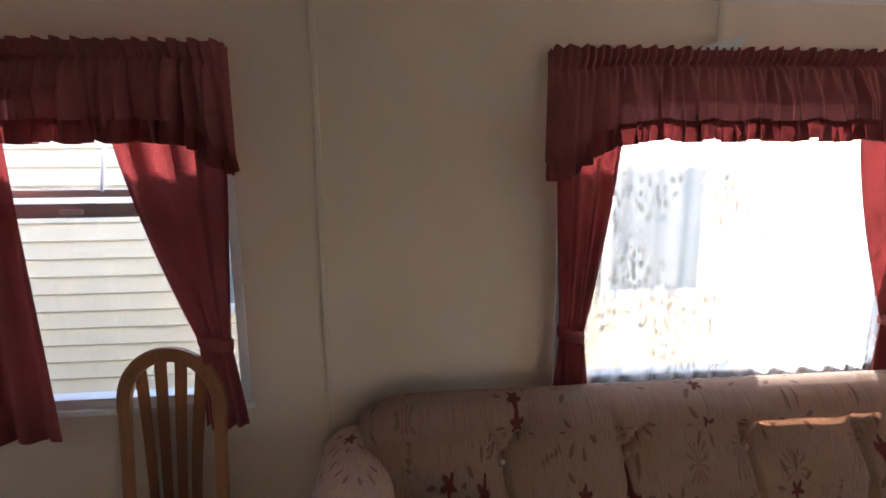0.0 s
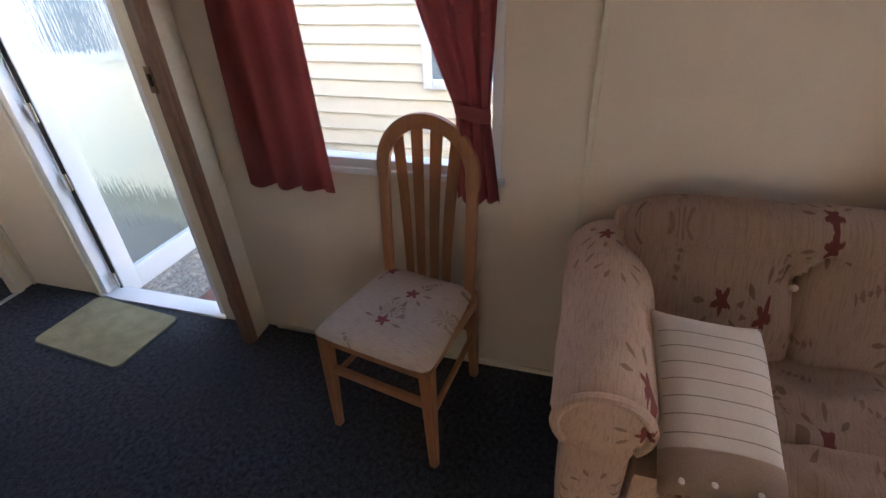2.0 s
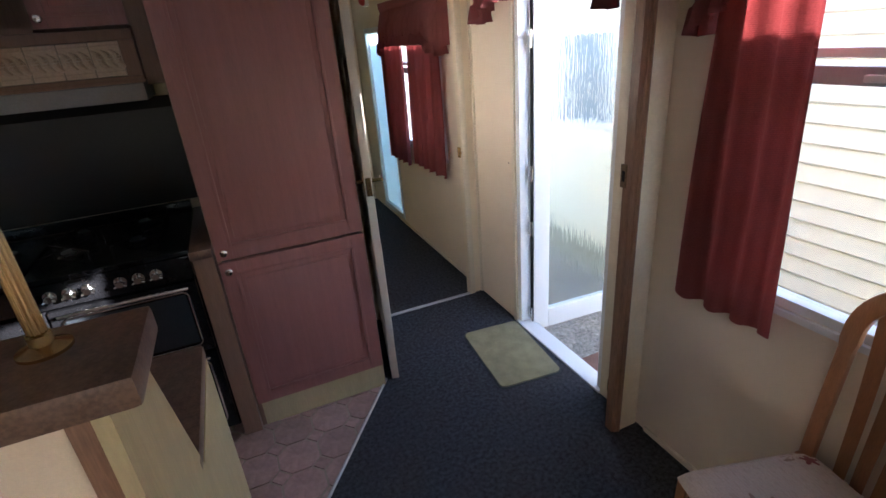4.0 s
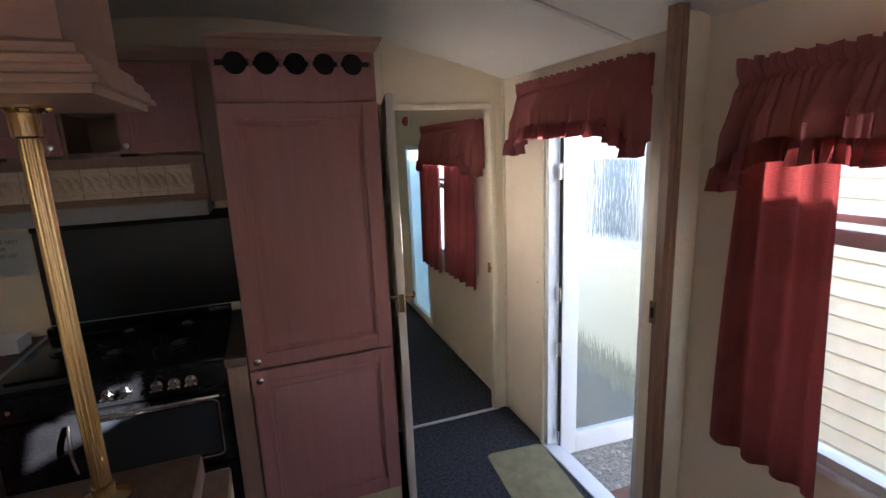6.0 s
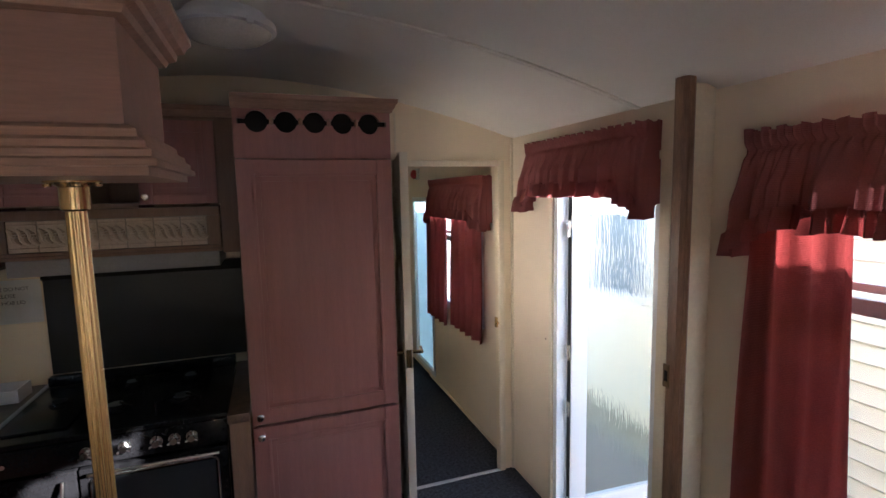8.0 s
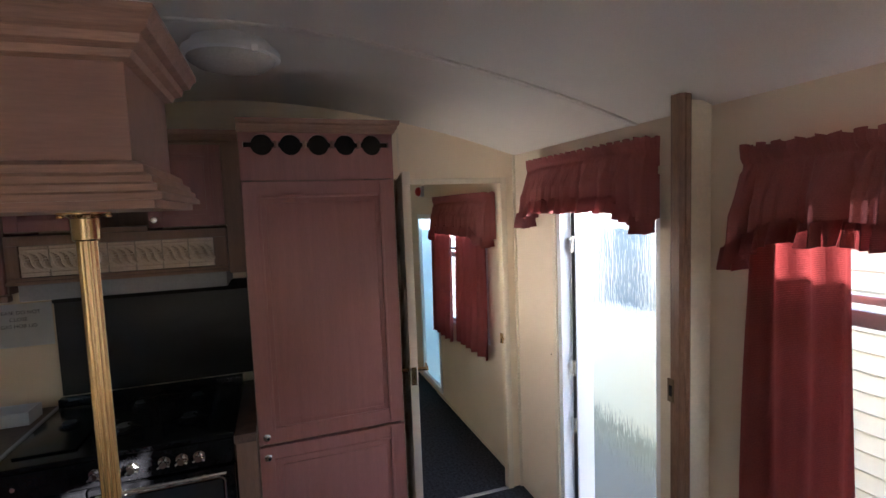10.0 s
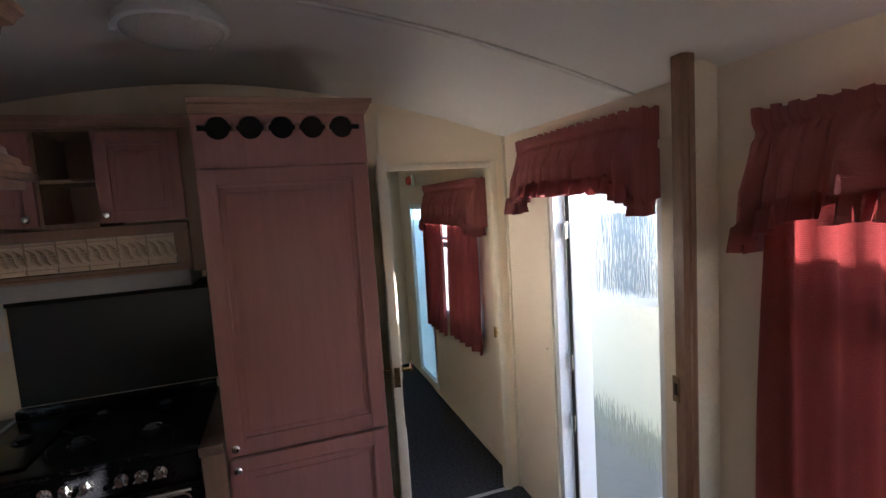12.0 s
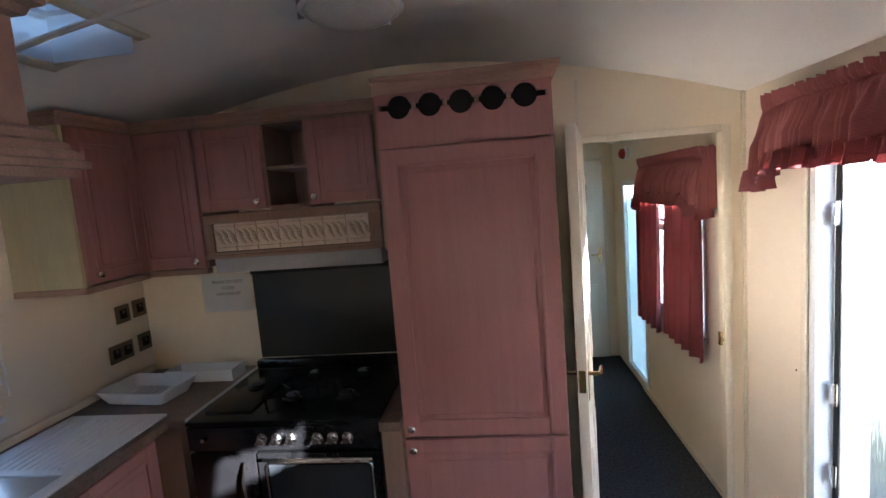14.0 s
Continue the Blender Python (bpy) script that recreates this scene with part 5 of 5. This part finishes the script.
# blind at the kitchen window
bl = thing("roller_blind", "white roller blind with a beaded pull cord", "blind", at=(XL, 0, 0))
part("blind_cloth", box(B(), 0.010, 0.012, WK[0], WK[1] + 0.02, 1.150, 1.90), M_PAPER, bl)
part("bar", box(B(), 0.006, 0.016, WK[0], WK[1] + 0.02, 1.132, 1.150, 0.003), M_PVC, bl)
bm = B()
for i in range(46):
    bmesh.ops.create_icosphere(bm, subdivisions=1, radius=0.0045, matrix=Matrix.Translation((0.024, WK[1] + 0.03 + 0.002 * math.sin(i), 1.09 + 0.0115 * i)))
part("bead_cord", bm, M_PLASTIC, bl)

# unseen blind over the added opening, colouring its light
b2 = thing("roller_blind", "unseen cream blind added to warm the corridor fill light", "blind", at=(XL, 0, 0))
part("blind_cloth", box(B(), 0.012, 0.014, WFILL[0] - 0.02, WFILL[1] + 0.02, WFILL[2] - 0.02, WFILL[3] + 0.03), M_FILLCLOTH, b2)
# peninsula with a raised bar
pe = thing("peninsula_cabinet", "kitchen peninsula with cream end panel and raised bar wall", "cabinet")
part("body", box(B(), -2.30, -1.500, -1.886, -1.40, 0.0, 0.866), M_PINKDARK, pe)
bm = B()
prism(bm, [(-2.045, 0), (-1.375, 0), (-1.375, 0.866), (-1.745, 0.866), (-1.885, 1.226), (-2.045, 1.226)], -1.499, -1.481, 'x')
part("end_panel", bm, M_CREAMPLY, pe, "yellow-cream laminate end panel")
part("bar_wall", box(B(), XL + 0.004, -1.501, -2.030, -1.890, 0.0, 1.226), M_WALL, pe, "cream papered bar wall")
part("corner_trim", box(B(), -1.525, -1.499, -2.041, -2.031, 0.0, 1.226, 0.003), M_WOODTRIM, pe)
part("lower_top", box(B(), -2.30, -1.481, -1.780, -1.365, 0.868, 0.902, 0.006), M_WORKTOP, pe, "brown laminate lower top")
part("bar_top", box(B(), XL + 0.004, -1.444, -2.060, -1.888, 1.230, 1.270, 0.008), M_WORKTOP, pe, "mottled dark brown laminate bar top")

# brass pole
PXY = (-1.545, -1.950)
po = thing("brass_pole", "fluted polished brass pole between bar and canopy", "pole", at=(*PXY, 1.270))
bm = B()
n = 48
rings = []
for z in (0.012, 0.455):
    rings.append([bm.verts.new(((0.0092 + 0.0011 * math.cos(12 * 2 * math.pi * i / n)) * math.cos(2 * math.pi * i / n), (0.0092 + 0.0011 * math.cos(12 * 2 * math.pi * i / n)) * math.sin(2 * math.pi * i / n), z)) for i in range(n)])
for i in range(n):
    bm.faces.new((rings[0][i], rings[0][(i + 1) % n], rings[1][(i + 1) % n], rings[1][i]))
part("shaft", bm, M_BRASS, po)
part("base_flange", lathe(B(), [(0.028, 0.0), (0.028, 0.004), (0.020, 0.007), (0.0125, 0.010), (0.0125, 0.022), (0.0095, 0.024)], 28), M_BRASS, po)
part("top_flange", lathe(B(), [(0.0120, 0.432), (0.0140, 0.434), (0.0140, 0.457), (0.018, 0.460), (0.026, 0.462), (0.026, 0.466), (0.016, 0.466)], 28), M_BRASS, po)
for k in range(4):
    a = k * math.pi / 2 + 0.4
    part("screw", lathe(B(), [(0.004, 0.458), (0.004, 0.4605), (0.001, 0.461)], 8, Matrix.Translation((0.022 * math.cos(a), 0.022 * math.sin(a), 0))), M_BRASS, po)

# canopy over the bar
KXE, KY0, KY1 = -1.469, -2.056, -1.874
ca = thing("bar_canopy", "limed pink oak canopy with stepped mouldings above the bar", "canopy")
part("body", box(B(), XL + 0.004, KXE, KY0, KY1, 1.738, 1.905), M_CANOPY, ca)
part("bottom_board", box(B(), XL + 0.004, KXE + 0.02, KY0 - 0.02, KY1 + 0.02, 1.734, 1.742), M_MOULD, ca)
LOWP = [(0.0, 1.742), (0.052, 1.742), (0.052, 1.752), (0.044, 1.756), (0.044, 1.766), (0.036, 1.770), (0.034, 1.780), (0.022, 1.786), (0.020, 1.798), (0.010, 1.804), (0.0, 1.806)]
UPP = [(0.0, 1.900), (0.010, 1.904), (0.014, 1.914), (0.024, 1.920), (0.026, 1.932), (0.036, 1.938), (0.040, 1.950), (0.046, 1.956), (0.046, 1.966), (0.0, 1.966)]
LOWP = [(o * 0.55, 1.742 + (z - 1.742) * 0.6) for o, z in LOWP]
UPP = [(o * 0.75, 1.872 + (z - 1.900) * 0.66) for o, z in UPP]
run = [(XL + 0.01, KY0), (KXE, KY0), (KXE, KY1), (XL + 0.01, KY1)]
part("lower_moulding", cornice(B(), run, LOWP), M_MOULD, ca, "stepped limed lower moulding")
part("upper_moulding", cornice(B(), run, UPP), M_MOULD, ca, "stepped limed upper moulding")
bm = B()
prism(bm, [(XL + 0.004, 1.906), (-1.535, 1.906), (-1.535, zc(-1.535) - 0.001)] + [(x, zc(x) - 0.001) for x in [-1.8, -2.0, -2.2, -2.4, -2.6, -2.8]] + [(XL + 0.004, zc(XL + 0.004) - 0.001)], KY0 + 0.02, KY1 - 0.02, 'y')
part("upstand", bm, M_WALL, ca, "cream textured panel up to the ceiling")
part("corner_bead", box(B(), -1.550, -1.518, KY0 + 0.002, KY0 + 0.019, 1.917, 2.268, 0.003), M_TRIM, ca)

# ceiling lamp
la = thing("ceiling_lamp", "round ceiling lamp with a clouded glass bowl, switched off", "lamp", at=(-1.445, -0.845, zc(-1.452) - 0.030))
part("rim", lathe(B(), [(0.120, 0.030), (0.122, 0.004), (0.148, 0.0), (0.150, -0.006), (0.150, -0.022), (0.140, -0.026), (0.10, -0.026)], 40), M_PLASTIC, la)
part("bowl", lathe(B(), [(0.136, -0.024), (0.132, -0.033), (0.112, -0.046), (0.075, -0.056), (0.030, -0.061), (0.002, -0.062)], 40), M_OPAL, la, "clouded glass bowl")
for k in range(3):
    a = radians(-60 + 120 * k)
    part("clip", box(B(), 0.148 * math.cos(a) - 0.010, 0.148 * math.cos(a) + 0.010, 0.148 * math.sin(a) - 0.008, 0.148 * math.sin(a) + 0.008, -0.034, -0.012, 0.002), M_PLASTIC, la)

# skylight
sl = thing("skylight", "white-framed roof light in the sloping ceiling", "skylight", kind="structure")
bm = B()
for a, b, c, d in ((SK[0] - 0.03, SK[0] + 0.006, SK[2] - 0.03, SK[3] + 0.03), (SK[1] - 0.006, SK[1] + 0.03, SK[2] - 0.03, SK[3] + 0.03),
                   (SK[0] + 0.006, SK[1] - 0.006, SK[2] - 0.03, SK[2] + 0.006), (SK[0] + 0.006, SK[1] - 0.006, SK[3] - 0.006, SK[3] + 0.03)):
    vs = [bm.verts.new((x, y, zc(x) + h)) for h in (-0.006, 0.004) for x, y in ((a, c), (b, c), (b, d), (a, d))]
    for q in ((3, 2, 1, 0), (4, 5, 6, 7), (0, 1, 5, 4), (1, 2, 6, 5), (2, 3, 7, 6), (3, 0, 4, 7)):
        bm.faces.new([vs[k] for k in q])
part("frame", bm, M_TRIM, sl)
bm = B()
box(bm, SK[0] + 0.003, SK[0] + 0.008, SK[2] + 0.008, SK[3] - 0.008, 2.17, 2.334)
box(bm, SK[1] - 0.008, SK[1] - 0.003, SK[2] + 0.008, SK[3] - 0.008, 2.22, 2.334)
box(bm, SK[0] + 0.003, SK[1] - 0.003, SK[2] + 0.003, SK[2] + 0.008, 2.17, 2.334)
box(bm, SK[0] + 0.003, SK[1] - 0.003, SK[3] - 0.008, SK[3] - 0.003, 2.17, 2.334)
part("well", bm, M_LIGHTPVC, sl)
bm = B()
for a, b, c, d in ((SK[0] + 0.01, SK[0] + 0.045, SK[2] + 0.01, SK[3] - 0.01), (SK[1] - 0.045, SK[1] - 0.01, SK[2] + 0.01, SK[3] - 0.01), (SK[0] + 0.045, SK[1] - 0.045, SK[2] + 0.01, SK[2] + 0.045), (SK[0] + 0.045, SK[1] - 0.045, SK[3] - 0.045, SK[3] - 0.01)):
    box(bm, a, b, c, d, 2.300, 2.318, 0.004)
part("vent_frame", bm, M_LIGHTPVC, sl)
p = part("pane", box(B(), SK[0] - 0.02, SK[1] + 0.02, SK[2] - 0.02, SK[3] + 0.02, 2.336, 2.340), M_ROOFGLASS, sl)

# ---- corridor ----
hd = thing("door_2", "cream moulded six-panel corridor door with brass handle, open", "door", kind="structure", at=(-0.700, -0.022, 0), rz=-101.5)
DW, DH, DT = 0.592, 1.885, 0.035
dbody = part("door_leaf", box(B(), 0, DW, -DT / 2, DT / 2, 0.008, DH, 0.003), M_DOORWHITE, hd)


def door_panels(parent, W, side, y):
    for (xa, xb) in ((0.085, W / 2 - 0.035), (W / 2 + 0.035, W - 0.085)):
        for za, zb in ((1.52, 1.74), (0.93, 1.40), (0.16, 0.72)):
            bm = B()
            box(bm, xa, xb, y - 0.004, y + 0.004, za, zb, 0.0035)
            box(bm, xa + 0.025, xb - 0.025, y - 0.007, y + 0.007, za + 0.025, zb - 0.025, 0.004)
            part("raised_panel", bm, M_DOORWHITE, parent)


door_panels(dbody, DW, 1, DT / 2)
door_panels(dbody, DW, -1, -DT / 2)
for s in (1, -1):
    bm = B()
    yb = s * (DT / 2 + 0.003)
    box(bm, DW - 0.062, DW - 0.028, min(yb, s * DT / 2), max(yb, s * DT / 2), 0.925, 1.065, 0.001)
    rod(bm, (DW - 0.045, s * DT / 2, 1.02), (DW - 0.045, s * (DT / 2 + 0.042), 1.02), 0.008, seg=10)
    rod(bm, (DW - 0.040, s * (DT / 2 + 0.042), 1.02), (DW - 0.130, s * (DT / 2 + 0.045), 1.014), 0.008, 0.006, seg=10)
    part("door_handle", bm, M_BRASS, hd, "brass lever handle")
part("latch_plate", box(B(), DW, DW + 0.002, -0.012, 0.012, 0.965, 1.045), M_BRASS, hd)
part("hinge", rod(B(), (0.0, DT / 2, 1.60), (0.0, DT / 2, 1.68), 0.006, seg=8), M_BRASS, hd)
bm = B()
box(bm, -0.108, -0.096, 0.006, 0.030, 0.905, 0.965, 0.002)
rod(bm, (-0.102, -0.004, 0.935), (-0.102, 0.010, 0.935), 0.008, seg=8)
tagged(part("door_catch", bm, M_BRASS), "small brass roller catch on the door jamb", "door catch")

d3 = thing("door_3", "white moulded panel door closing the corridor", "door", kind="structure", at=(-0.66, YE - 0.026, 0))
lf = part("door_leaf", box(B(), 0, 0.55, -0.016, 0.016, 0.008, 1.87, 0.003), M_DOORWHITE, d3)
door_panels(lf, 0.55, -1, -0.016)
bm = B()
box(bm, 0.49, 0.52, -0.020, -0.016, 0.93, 1.07)
rod(bm, (0.505, -0.016, 1.01), (0.505, -0.05, 1.01), 0.008, seg=8)
rod(bm, (0.508, -0.05, 1.01), (0.42, -0.05, 1.005), 0.007, seg=8)
part("door_handle", bm, M_BRASS, d3)
bm = B()
box(bm, -0.115, -0.08, YE - 0.012, YE, 0, 1.92, 0.003)
box(bm, -0.70, -0.665, YE - 0.012, YE, 0, 1.92, 0.003)
box(bm, -0.665, -0.115, YE - 0.012, YE, 1.885, 1.92, 0.003)
tagged(part("trim", bm, M_TRIM), "cream architrave at the corridor end", "trim", kind="structure")
gp = thing("window_7", "tall white-framed frosted glass panel in the corridor", "window", kind="structure")
part("window_frame", frame_mesh(WF[0], WF[1], WF[2], WF[3], -0.010, 0.045, 0.045), M_PVC, gp)
part("pane", box(B(), 0.018, 0.024, WF[0] + 0.045, WF[1] - 0.045, WF[2] + 0.045, WF[3] - 0.045), M_FROST, gp, "pale blue frosted glass")
al = thing("fire_alarm_bell", "small round red fire alarm on the corridor wall", "alarm", at=(0, 1.90, 1.895))
part("box", box(B(), -0.03, 0.0, -0.05, 0.05, -0.05, 0.05, 0.006), M_PLASTIC, al)
part("dome", lathe(B(), [(0.042, 0.0), (0.044, 0.012), (0.036, 0.030), (0.020, 0.040), (0.002, 0.043)], 24, Matrix.Translation((-0.031, 0, 0)) @ Euler((0, radians(-90), 0)).to_matrix().to_4x4()), M_RED, al)
th = thing("thermostat", "white thermostat strip with a dark scale", "thermostat", at=(0, 0.30, 1.715))
part("case", box(B(), -0.016, 0.0, -0.022, 0.022, -0.062, 0.062, 0.003), M_PLASTIC, th)
part("scale", box(B(), -0.018, -0.016, -0.009, 0.009, -0.045, 0.030), M_BRONZE, th)
for y, z in ((-0.375, 0.93),):
    tagged(part("wall_screw", lathe(B(), [(0.004, 0), (0.004, 0.003), (0.001, 0.004)], 8, Matrix.Translation((0, y, z)) @ Euler((0, radians(-90), 0)).to_matrix().to_4x4()), M_BRONZE), "small brown screw head in the wall", "screw")

# ---- octagon floor tiles ----
S = 0.168
c = S * 0.5 - 0.004
k = S * 0.30
octo = B()
prism(octo, [(c, -c + k * 0.82), (c, c - k * 0.82), (c - k * 0.82, c), (-c + k * 0.82, c), (-c, c - k * 0.82), (-c, -c + k * 0.82), (-c + k * 0.82, -c), (c - k * 0.82, -c)], -0.014, -0.0065)
me_o = part("tile", octo, M_TILE, kfl)
r2 = k * 0.82 - 0.006
dia = B()
prism(dia, [(r2, 0), (0, r2), (-r2, 0), (0, -r2)], -0.014, -0.0068)
me_d = part("tile", dia, M_TILE, kfl)
firsto = firstd = True
for i in range(12):
    for j in range(10):
        x, y = -2.40 + S * (i + 0.3), -1.44 + S * (j + 0.4)
        if x > -0.80 or y > -0.02:
            continue
        if x > -0.8 and y > -0.5:
            continue
        for me, dx, dy, first_ in ((me_o, 0, 0, firsto), (me_d, S / 2, S / 2, firstd)):
            if first_:
                me.location = (x + dx, y + dy, 0)
                continue
            o = new("tile", me.data)
            o.parent = kfl
            o.location = (x + dx, y + dy, 0)
        firsto = firstd = False
